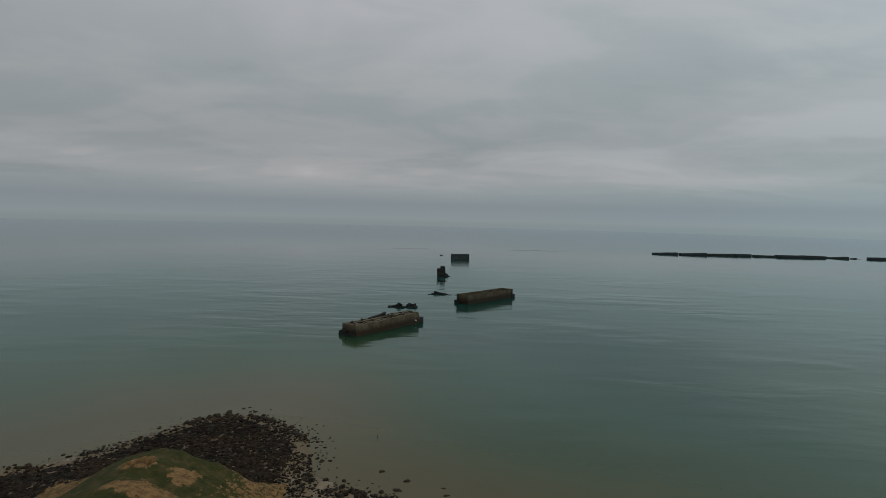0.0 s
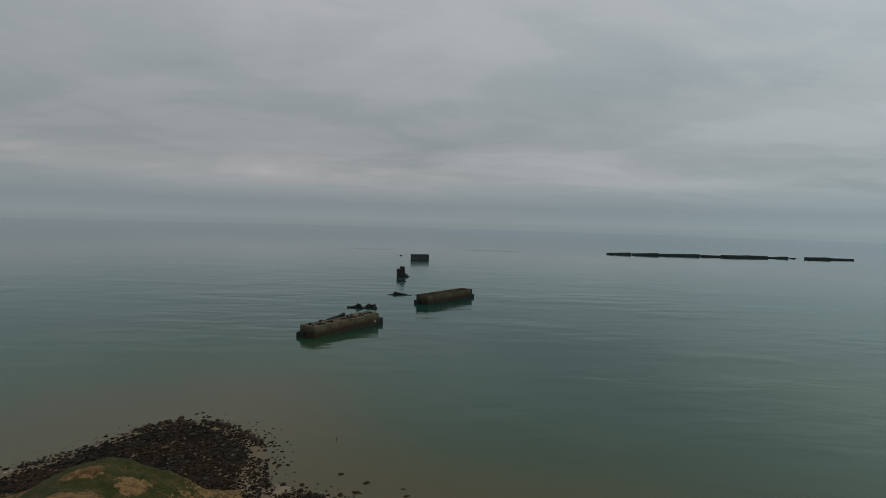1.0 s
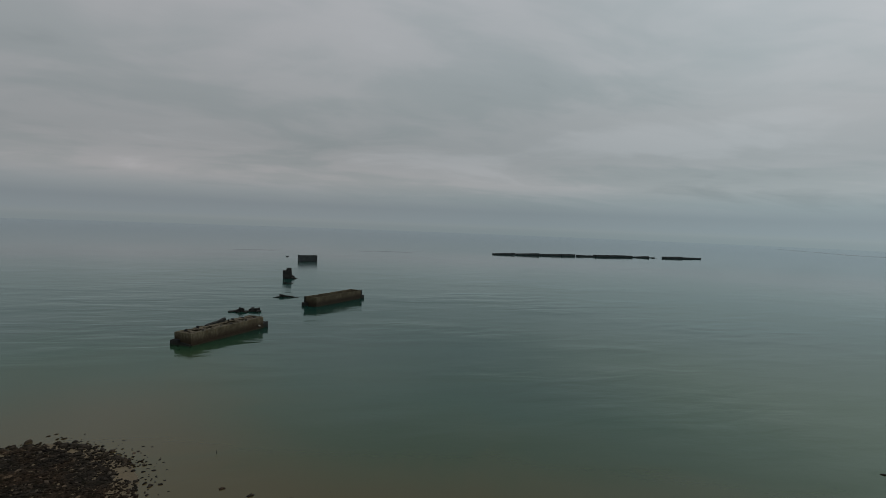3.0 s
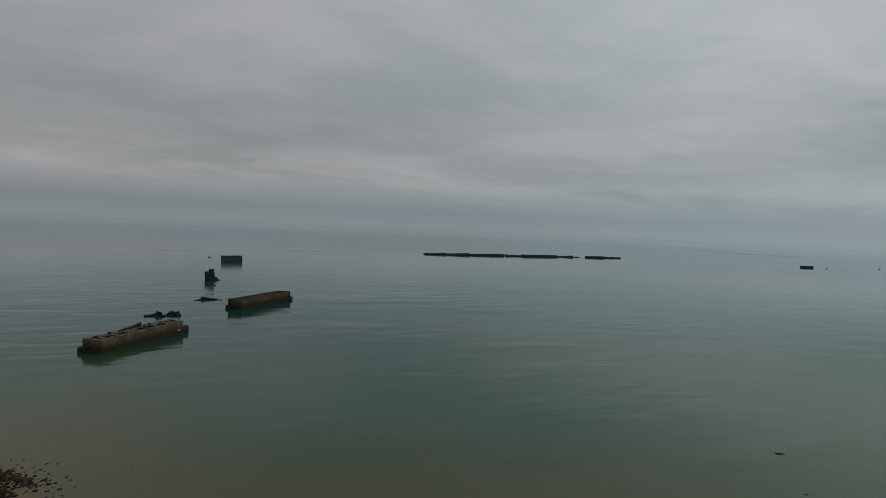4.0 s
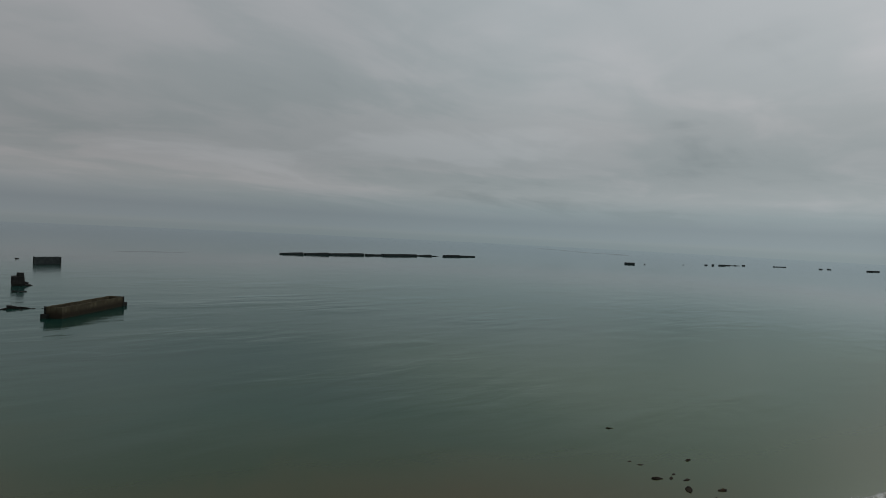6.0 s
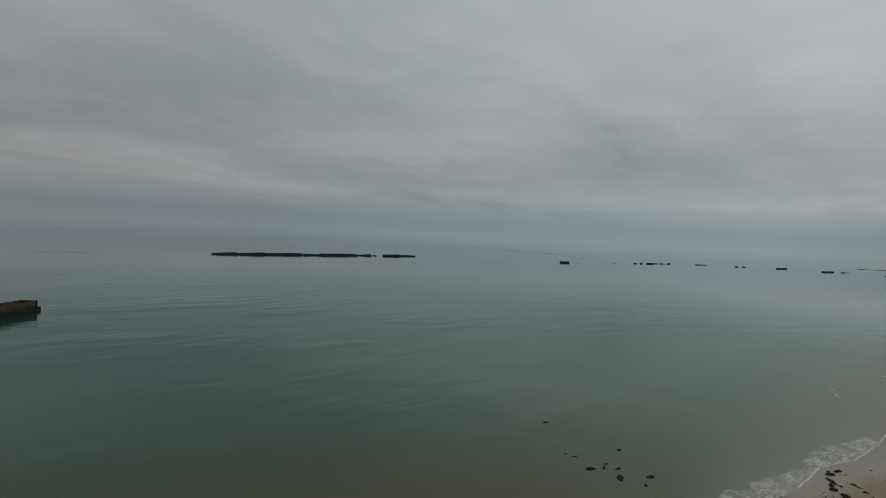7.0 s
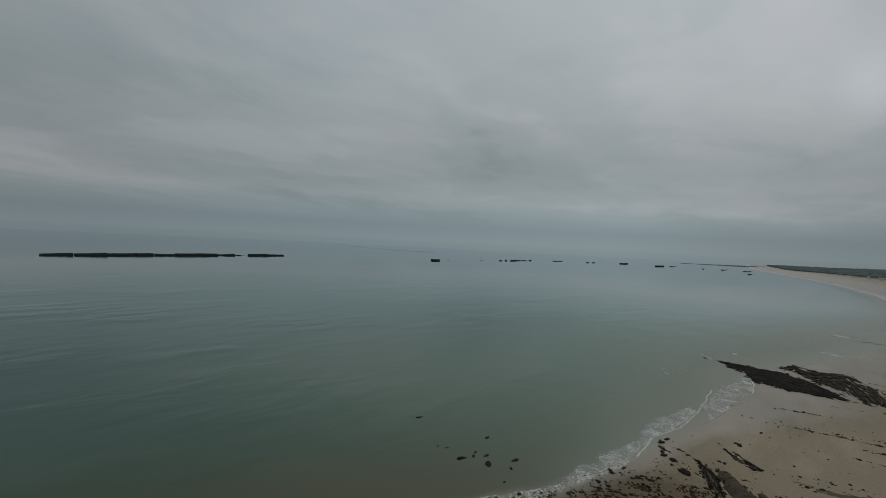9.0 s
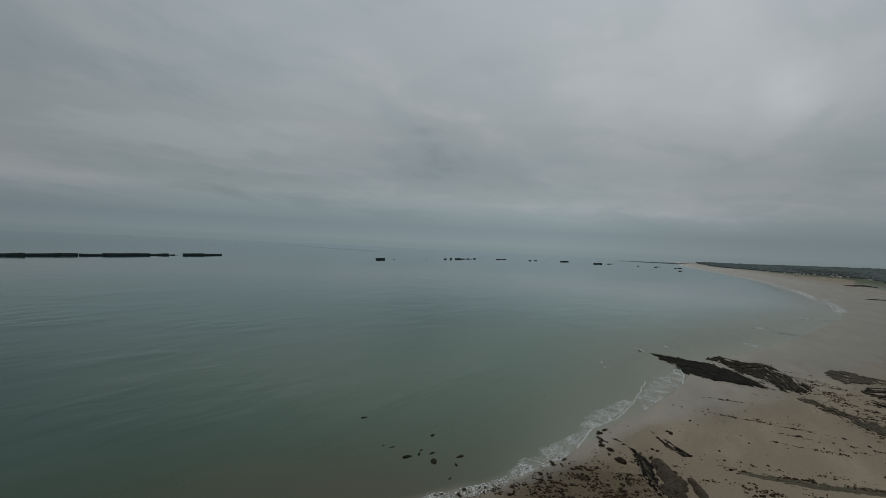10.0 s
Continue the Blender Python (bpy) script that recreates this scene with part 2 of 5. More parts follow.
def sea_material():
    """Turbid coastal water: its body colour runs from stirred-up sand at the shore to green and teal; over it lies a Fresnel reflection."""
    m, t, b = material("sea_water")
    p = place(t)
    flat = mapped(t, p, (1, 1, 0))
    drift = math_node(t, "MULTIPLY", math_node(t, "SUBTRACT", noise_tex(t, flat, 0.011, 4, 0.55, 0.8), 0.5), 0.35)
    shelf = attribute(t, "offshore")
    off = math_node(t, "ADD", shelf, math_node(t, "MULTIPLY", drift, math_node(t, "MULTIPLY", shelf, 4.0, True)), True)
    c = ramp(t, off, [(0.0, (0.080, 0.058, 0.021)), (0.04, (0.066, 0.052, 0.016)), (0.07, (0.051, 0.052, 0.017)), (0.12, (0.027, 0.048, 0.018)), (0.22, (0.014, 0.045, 0.023)), (0.4, (0.008, 0.034, 0.023)), (1.0, (0.004, 0.037, 0.031))], False)
    # clouds of stirred silt
    silt = noise_tex(t, mapped(t, flat, (0.006, 0.014, 1), -14), 1.0, 5, 0.6, 1.2)
    c = mix(t, ramp(t, silt, [(0.5, (0, 0, 0)), (0.72, (0.35, 0.35, 0.35))]), c, (0.022, 0.052, 0.022))
    # greener water over the broad sandy shoal
    c = mix(t, math_node(t, "MULTIPLY", attribute(t, "shoal"), 0.8), c, (0.057, 0.086, 0.034))
    # a thin film over the sand at the beach
    c = mix(t, attribute(t, "film"), c, (0.150, 0.137, 0.085))
    # in the last thin tongue of water the stirred sand shows its own colour
    ragged = math_node(t, "MULTIPLY", math_node(t, "SUBTRACT", noise_tex(t, mapped(t, flat, (0.012, 0.05, 1), -14), 1.0, 4, 0.6), 0.5), 0.9)
    deep = attribute(t, "deep")
    deep = ramp(t, math_node(t, "ADD", deep, math_node(t, "MULTIPLY", ragged, math_node(t, "MULTIPLY", deep, 3.0, True))), [(0.0, (0, 0, 0)), (0.9, (1, 1, 1))])
    c = mix(t, deep, (0.204, 0.176, 0.122), c)
    swell = noise_tex(t, mapped(t, flat, (0.019, 0.05, 1), 4), 1.0, 2, 0.45, 0.6)
    ripple = noise_tex(t, mapped(t, flat, (0.06, 0.13, 1), 9), 1.0, 2, 0.5, 0.4)
    chop = noise_tex(t, mapped(t, flat, (0.3, 0.6, 1), 3), 1.0, 3, 0.5)
    calm = ramp(t, noise_tex(t, mapped(t, flat, (0.004, 0.008, 1), 20), 1.0, 3), [(0.40, (0.15, 0.15, 0.15)), (0.62, (1, 1, 1))])
    h = math_node(t, "ADD", swell, math_node(t, "MULTIPLY", ripple, 0.2))
    h = math_node(t, "ADD", math_node(t, "MULTIPLY", h, calm), math_node(t, "MULTIPLY", chop, 0.06))
    h = math_node(t, "MULTIPLY", h, ramp(t, attribute(t, "open_sea"), [(0.0, (1, 1, 1)), (0.06, (0.75, 0.75, 0.75)), (0.3, (0.3, 0.3, 0.3)), (1.0, (0.05, 0.05, 0.05))], False))
    h = math_node(t, "MULTIPLY", h, ramp(t, shelf, [(0.04, (0.15, 0.15, 0.15)), (0.22, (1, 1, 1))]))
    bump(t, b, h, 0.85, 1.0)
    slope = b.inputs["Normal"].links[0].from_socket
    body, gloss, face, both = (t.nodes.new("ShaderNode" + kind) for kind in ("BsdfDiffuse", "BsdfGlossy", "Fresnel", "MixShader"))
    t.nodes.remove(b)
    for n in (body, gloss, face):
        t.links.new(slope, n.inputs["Normal"])
    t.links.new(c, body.inputs["Color"])
    face.inputs["IOR"].default_value = 1.36
    # green is painted into the reflection's colour near by, fading to neutral far out
    far = attribute(t, "open_sea")
    t.links.new(ramp(t, far, [(0.0, REFLECTION_TINT), (0.5, (0.96, 0.99, 1.0))], False), gloss.inputs["Color"])
    sheen = ramp(t, far, [(0.0, (0.10, 0.10, 0.10)), (0.02, (0.10, 0.10, 0.10)), (0.12, (0.15, 0.15, 0.15)), (0.4, (0.16, 0.16, 0.16)), (0.85, (0.05, 0.05, 0.05))], False)
    t.links.new(mix(t, ramp(t, shelf, [(0.0, (1, 1, 1)), (0.10, (0, 0, 0))]), sheen, (0.2, 0.2, 0.2)), gloss.inputs["Roughness"])
    # water a hand deep over sand mirrors less
    mirror = math_node(t, "MULTIPLY", face.outputs[0], math_node(t, "SUBTRACT", 1.0, math_node(t, "MULTIPLY", attribute(t, "film"), 0.3)))
    t.links.new(math_node(t, "MULTIPLY", mirror, math_node(t, "ADD", math_node(t, "MULTIPLY", deep, 0.17), 0.83)), both.inputs[0])
    t.links.new(body.outputs[0], both.inputs[1])
    t.links.new(gloss.outputs[0], both.inputs[2])
    t.links.new(both.outputs[0], t.nodes["Material Output"].inputs["Surface"])
    return m


REFLECTION_TINT = (0.87, 1.0, 0.985)


def foam_material(name, colour):
    m, t, b = material(name, 0.8, 0.3)
    p = place(t)
    flat = mapped(t, p, (1, 1, 0))
    lace = noise_tex(t, flat, 1.3, 4, 0.8, 0.8)
    veil = noise_tex(t, flat, 0.16, 4, 0.6, 0.6)
    froth = attribute(t, "froth")
    body = math_node(t, "ADD", veil, math_node(t, "MULTIPLY", math_node(t, "SUBTRACT", froth, 1.0), 0.55))
    sheet = ramp(t, body, [(0.30, (0, 0, 0)), (0.66, (0.26, 0.26, 0.26))])
    a = math_node(t, "ADD", math_node(t, "MULTIPLY", lace, 0.85), math_node(t, "MULTIPLY", body, 0.30))
    bubbles = ramp(t, a, [(0.54, (0, 0, 0)), (0.68, (0.9, 0.9, 0.9))])
    bubbles = math_node(t, "MULTIPLY", bubbles, ramp(t, body, [(0.1, (0, 0, 0)), (0.4, (1, 1, 1))]))
    b.inputs["Base Color"].default_value = colour
    t.links.new(math_node(t, "MAXIMUM", sheet, bubbles), b.inputs["Alpha"])
    bump(t, b, lace, 0.15)
    return m


def plain_material(name, a, c, scale, rough=0.85):
    m, t, b = material(name, rough)
    p = place(t)
    tone = mix(t, object_random(t), a, c)
    t.links.new(mix(t, ramp(t, noise_tex(t, p, scale, 4), [(0.35, (0.5, 0.5, 0.5)), (0.6, (0, 0, 0))]), tone, tuple(v * 0.6 for v in a)), b.inputs["Base Color"])
    return m


def hazy_woods_material():
    m, t, b = material("hazy_woodland", 0.95, 0.1)
    # the distance haze is mixed into these blue-grey leaf tones
    tone = mix(t, island_random(t), (0.085, 0.106, 0.103), (0.104, 0.125, 0.120))
    t.links.new(tone, b.inputs["Base Color"])
    return m


CONCRETE = concrete_material("sea_concrete", (0.152, 0.132, 0.086), (0.064, 0.053, 0.032), (0.020, 0.014, 0.008), 4.0, 4.4, (0.080, 0.054, 0.028))
CONCRETE_NEXT = concrete_material("weathered_concrete", (0.120, 0.104, 0.066), (0.058, 0.049, 0.030), (0.017, 0.013, 0.008), 4.4, 4.6, (0.068, 0.050, 0.026))
# weedy concrete far out; its teal cast is sea haze put into the colour
CONCRETE_DARK = concrete_material("hazy_weedy_concrete", (0.060, 0.072, 0.072), (0.036, 0.043, 0.043), (0.018, 0.023, 0.023), 1.2)
CONCRETE_BLACK = concrete_material("black_concrete", (0.040, 0.042, 0.039), (0.024, 0.025, 0.023), (0.012, 0.012, 0.010), 1.6)
DECK = concrete_material("deck_concrete", (0.150, 0.127, 0.086), (0.070, 0.056, 0.036), (0.03, 0.024, 0.016), -4.0)
PALE = concrete_material("pale_concrete", (0.55, 0.53, 0.48), (0.35, 0.33, 0.28), (0.2, 0.18, 0.14), -4.0)
ROCK = rock_material("weedy_boulders", (0.007, 0.006, 0.005), (0.054, 0.044, 0.033), (0.012, 0.0105, 0.007), 0.45, 0.5)
BLACK_BEDS = strata_material("weedy_rock_beds", (0.010, 0.0095, 0.0075), (0.030, 0.025, 0.018), (0.070, 0.060, 0.045), 0.545, 0.15)
BROWN_BEDS = strata_material("broken_rock_beds", (0.012, 0.011, 0.008), (0.050, 0.039, 0.025), (0.120, 0.102, 0.074), 0.52, 0.0)
GREY_BEDS = strata_material("bare_rock_beds", (0.020, 0.017, 0.011), (0.075, 0.060, 0.040), (0.130, 0.113, 0.084), 0.45, 0.0)
PAVEMENT = strata_material("flat_wet_rock", (0.072, 0.062, 0.042), (0.098, 0.083, 0.056), (0.130, 0.110, 0.075), 0.44, 0.0)
REEF = rock_material("weedy_reef", (0.022, 0.020, 0.016), (0.038, 0.033, 0.026), (0.014, 0.0125, 0.008), 0.5, 0.9)
RIDGE = rock_material("bare_ridge", (0.074, 0.060, 0.042), (0.100, 0.082, 0.059), (0.028, 0.022, 0.014), 0.40)
STONE = rock_material("shore_stones", (0.036, 0.026, 0.015), (0.085, 0.064, 0.040), (0.036, 0.024, 0.011), 0.42, 0.3)
DARK_STONE = rock_material("dark_stone", (0.026, 0.020, 0.013), (0.058, 0.045, 0.031), (0.018, 0.014, 0.009), 0.44)
SAND, TURF, SEA, WOODS = sand_material(), headland_material(), sea_material(), hazy_woods_material()
FOAM, WEED = foam_material("foam", (0.62, 0.62, 0.59, 1)), foam_material("drift_weed", (0.030, 0.034, 0.026, 1))
RENDER_WALL = plain_material("house_render", (0.84, 0.82, 0.79), (0.74, 0.71, 0.65), 0.05)
SLATE = plain_material("slate_roof", (0.09, 0.09, 0.10), (0.13, 0.105, 0.09), 1.5)
PANE = plain_material("dark_pane", (0.03, 0.035, 0.04), (0.05, 0.055, 0.06), 2.0, 0.2)

# ---- the lie of the land ----
# the water's edge from west to east; land lies to the south of it
SHORE = np.array([(-5200, -1600), (-1500, -250), (-400, 75), (-121, 138), (-99, 158), (-88.5, 176), (-77, 185.5), (-66, 187), (-48, 176), (-37, 158),
                  (-36, 144.4), (-27.9, 139.4), (-16.9, 134.4), (10, 120), (50, 104), (95, 84), (114, 71), (125, 63), (136, 55), (150, 44.5), (176, 35.5), (200, 29),
                  (222, 24.5), (240, 18), (258, 11.5), (284, 5.5), (304, 1.5), (330, -3.2), (371, -8), (430, -30), (503, -66), (578, -96), (727, -149), (870, -196), (980, -216), (1094, -226),
                  (1323, -231), (1517, -228), (1899, -210), (2270, -158), (2710, -97), (3147, -16), (3600, 40), (5200, 90)], float)
for _ in range(2):
    cut = np.stack([0.75 * SHORE[:-1] + 0.25 * SHORE[1:], 0.25 * SHORE[:-1] + 0.75 * SHORE[1:]], 1).reshape(-1, 2)
    SHORE = np.concatenate([SHORE[:1], cut, SHORE[-1:]])
DUNE_X, DUNE_D = (600, 1500, 1720, 1850, 2000, 2200, 2400, 2560, 2640, 2700, 2907, 3159, 3378, 4300), (250, 225, 215, 210, 240, 320, 390, 400, 330, 270, 225, 165, 50, 20)
HILL_AZ, HILL_Z = (86, 89.5, 92.4, 96, 100.4, 102.4, 105, 120, 180), (0, 0, 3, 8, 13, 16, 19, 30, 30)


def smooth(v):
    v = np.clip(v, 0, 1)
    return v * v * (3 - 2 * v)


def inland(x, y):
    """Metres behind the water's edge (seaward: minus)."""
    x, y = np.asarray(x, float), np.asarray(y, float)
    best = np.full(x.shape, 1e9)
    for (ax, ay), (bx, by) in zip(SHORE[:-1], SHORE[1:]):
        ux, uy = bx - ax, by - ay
        s = np.clip(((x - ax) * ux + (y - ay) * uy) / (ux * ux + uy * uy), 0, 1)
        best = np.minimum(best, np.hypot(x - ax - s * ux, y - ay - s * uy))
    return np.where(y < np.interp(x, SHORE[:, 0], SHORE[:, 1]), best, -best)


def land(x, y):
    """Height of the ground and the sea bed."""
    x, y = np.asarray(x, float), np.asarray(y, float)
    d = inland(x, y)
    z = np.where(d > 0, 0.012 * np.minimum(d, 60) + 0.003 * np.maximum(d - 60, 0), np.maximum(0.025 * d, -5.0))
    dune = np.interp(x, DUNE_X, DUNE_D)
    back = d - dune
    az = np.degrees(np.arctan2(x, y))
    hill = np.interp(az, HILL_AZ, HILL_Z)
    far = np.where(x > 600, smooth(back / 30) * 5 + smooth(back / 1000) * hill, 0)
    # the cliff behind the beach, out of sight below and behind the drone
    cliff = smooth((-0.38 * x - y - 30) / 90) * 34 * smooth((1500 - x) / 900)
    return z + np.where(d > 0, np.maximum(far, cliff), 0)


def raw_mesh(name, verts, faces, mat, flat=False):
    me = bpy.data.meshes.new(name)
    me.from_pydata(verts if isinstance(verts, list) else verts.tolist(), [], faces if isinstance(faces, list) else faces.tolist())
    me.materials.append(mat)
    if not flat:
        me.polygons.foreach_set("use_smooth", [True] * len(me.polygons))
    me.update()
    return me


def grid_faces(n, m, wrap=False):
    i, j = np.meshgrid(np.arange(n if wrap else n - 1), np.arange(m - 1), indexing="ij")
    k = (i + 1) % n
    return np.stack([i * m + j, k * m + j, k * m + j + 1, i * m + j + 1], -1).reshape(-1, 4)


def polar_sheet(name, radii, height, mat):
    az = np.radians(np.concatenate([np.arange(-180, -42, 2.0), np.arange(-42, 84, 0.5), np.arange(84, 108, 0.2), np.arange(108, 180, 2.0)]))
    a, r = np.meshgrid(az, radii, indexing="ij")
    x, y = r * np.sin(a), r * np.cos(a)
    z = height(x, y)
    verts = np.stack([x, y, z], -1).reshape(-1, 3)
    faces = grid_faces(len(az), len(radii), True)
    verts = np.concatenate([verts, [[0, 0, float(z[:, 0].mean())]]])
    middle, m = len(verts) - 1, len(radii)
    fan = [[middle, i * m, ((i + 1) % len(az)) * m] for i in range(len(az))]
    me = raw_mesh(name, verts, faces.tolist() + fan, mat)
    return new(name, me), verts


RADII = np.concatenate([np.geomspace(12, 120, 24, endpoint=False), np.geomspace(120, 460, 110, endpoint=False), np.geomspace(460, 4900, 120)])
ground, spots = polar_sheet("ground", RADII, land, SAND)
stony = ground.data.attributes.new("gravel", "FLOAT", "POINT")
lie = 1.25 * np.exp(-((spots[:, 0] - 158) * 0.72 - (spots[:, 1] - 22) * 0.69) ** 2 / 1100 - ((spots[:, 0] - 158) * 0.69 + (spots[:, 1] - 22) * 0.72) ** 2 / 620)
lie = np.maximum(lie, np.exp(-((spots[:, 0] + 27) / 11) ** 2 - ((spots[:, 1] - 132) / 9) ** 2))
lie = np.maximum(lie, smooth((-26 - spots[:, 0]) / 8) * smooth((spots[:, 1] - 100) / 6) * (1 - 0.35 * np.exp(-((spots[:, 0] + 38) / 5) ** 2 - ((spots[:, 1] - 143) / 7) ** 2)))
stony.data.foreach_set("value", lie)
wet_and_haze = ground.data.attributes.new("wet", "FLOAT", "POINT")
# real wet sand near by; past x 700 widened to paint haze into the sand
reach = np.interp(spots[:, 0], (150, 230, 300, 420, 700, 1200, 2500), (6, 16, 50, 120, 300, 420, 380))
wet_and_haze.data.foreach_set("value", (1 - smooth((inland(spots[:, 0], spots[:, 1]) + 0.1 * reach) / (1.7 * reach))) * (0.55 + 0.45 * smooth((spots[:, 0] - 60) / 80)))
tagged(ground, "pale wet sand beach with rising turf behind the far dunes", "beach", kind="structure")
sea, points = polar_sheet("water", RADII, lambda x, y: np.zeros_like(x), SEA)
tagged(sea, "calm grey-green sea under an overcast sky, sandy by the shore", "sea", kind="structure")
away = sea.data.attributes.new("offshore", "FLOAT", "POINT")
away.data.foreach_set("value", np.clip(-inland(points[:, 0], points[:, 1]) / 400 * (1 - 0.45 * smooth((20 - points[:, 0]) / 80) * smooth((420 - points[:, 1]) / 150)) * (1 - 0.12 * smooth((points[:, 0] - 90) / 130) * smooth((560 - points[:, 0]) / 250)), 0, 1))

film = sea.data.attributes.new("film", "FLOAT", "POINT")
thin = np.interp(points[:, 0], (40, 80, 130, 200, 300, 450, 700, 1200, 2500), (5, 40, 60, 60, 90, 170, 200, 90, 40))
film.data.foreach_set("value", (1 - smooth(-inland(points[:, 0], points[:, 1]) / thin)) * smooth((points[:, 0] - 150) / 150))
deep = sea.data.attributes.new("deep", "FLOAT", "POINT")
tongue = np.interp(points[:, 0], (100, 230, 300, 420, 600, 900, 1300, 2500), (7, 12, 24, 70, 130, 110, 70, 40))
deep.data.foreach_set("value", np.maximum(np.clip(-inland(points[:, 0], points[:, 1]) / tongue, 0, 1), smooth((150 - points[:, 0]) / 60)))
shoal = sea.data.attributes.new("shoal", "FLOAT", "POINT")
shoal.data.foreach_set("value", smooth((points[:, 0] - 90) / 140) * smooth((800 - points[:, 0]) / 350) * smooth((330 + inland(points[:, 0], points[:, 1])) / 230))
wide = sea.data.attributes.new("open_sea", "FLOAT", "POINT")
wide.data.foreach_set("value", smooth((np.hypot(points[:, 0], points[:, 1]) - 350) / 1500))


# ---- helpers for things ----
def part(name, mesh, parent, label=""):
    ob = new(name, mesh)
    ob.parent = parent
    return tagged(ob, label)


def root(name, x, y, z, heading, label, category, group=""):
    """An empty at a thing's base; heading: degrees from north, clockwise, of its long axis."""
    ob = new(name)
    ob.matrix_world = pose(x, y, z, 0, 0, 90 - heading)
    return tagged(ob, label, category, group)


def worn_box(box, cells, mat, seed=0, amp=0.12, chip=0.0, tilt=None):
    """A block with uneven faces and a chipped top edge. box: x0, x1, y0, y1, z0, z1."""
    x0, x1, y0, y1, z0, z1 = box
    nx, ny, nz = cells
    index, verts, faces = {}, [], []

    def at(i, j, k):
        if (i, j, k) not in index:
            p = Vector((x0 + (x1 - x0) * i / nx, y0 + (y1 - y0) * j / ny, z0 + (z1 - z0) * k / nz))
            off = noise.noise_vector(p * 0.45 + Vector((seed * 3.7, seed * 1.3, seed))) * amp
            if k == nz and chip:
                off.z -= chip * max(0.0, noise.noise(p * 0.3 + Vector((seed, 5, 2))) + 0.15) + 0.25 * chip * abs(noise.noise(p * 1.1 + Vector((2, seed, 1))))
            index[i, j, k] = len(verts)
            verts.append(p + off)
        return index[i, j, k]

    for i in range(nx):
        for j in range(ny):
            faces.append([at(i, j, 0), at(i, j + 1, 0), at(i + 1, j + 1, 0), at(i + 1, j, 0)])
            faces.append([at(i, j, nz), at(i + 1, j, nz), at(i + 1, j + 1, nz), at(i, j + 1, nz)])
    for i in range(nx):
        for k in range(nz):
            faces.append([at(i, 0, k), at(i + 1, 0, k), at(i + 1, 0, k + 1), at(i, 0, k + 1)])
            faces.append([at(i, ny, k), at(i, ny, k + 1), at(i + 1, ny, k + 1), at(i + 1, ny, k)])
    for j in range(ny):
        for k in range(nz):
            faces.append([at(0, j, k), at(0, j, k + 1), at(0, j + 1, k + 1), at(0, j + 1, k)])
            faces.append([at(nx, j, k), at(nx, j + 1, k), at(nx, j + 1, k + 1), at(nx, j, k + 1)])
    if tilt:
        verts = [tilt @ v for v in verts]
    return raw_mesh("worn_block", [tuple(v) for v in verts], faces, mat, True)


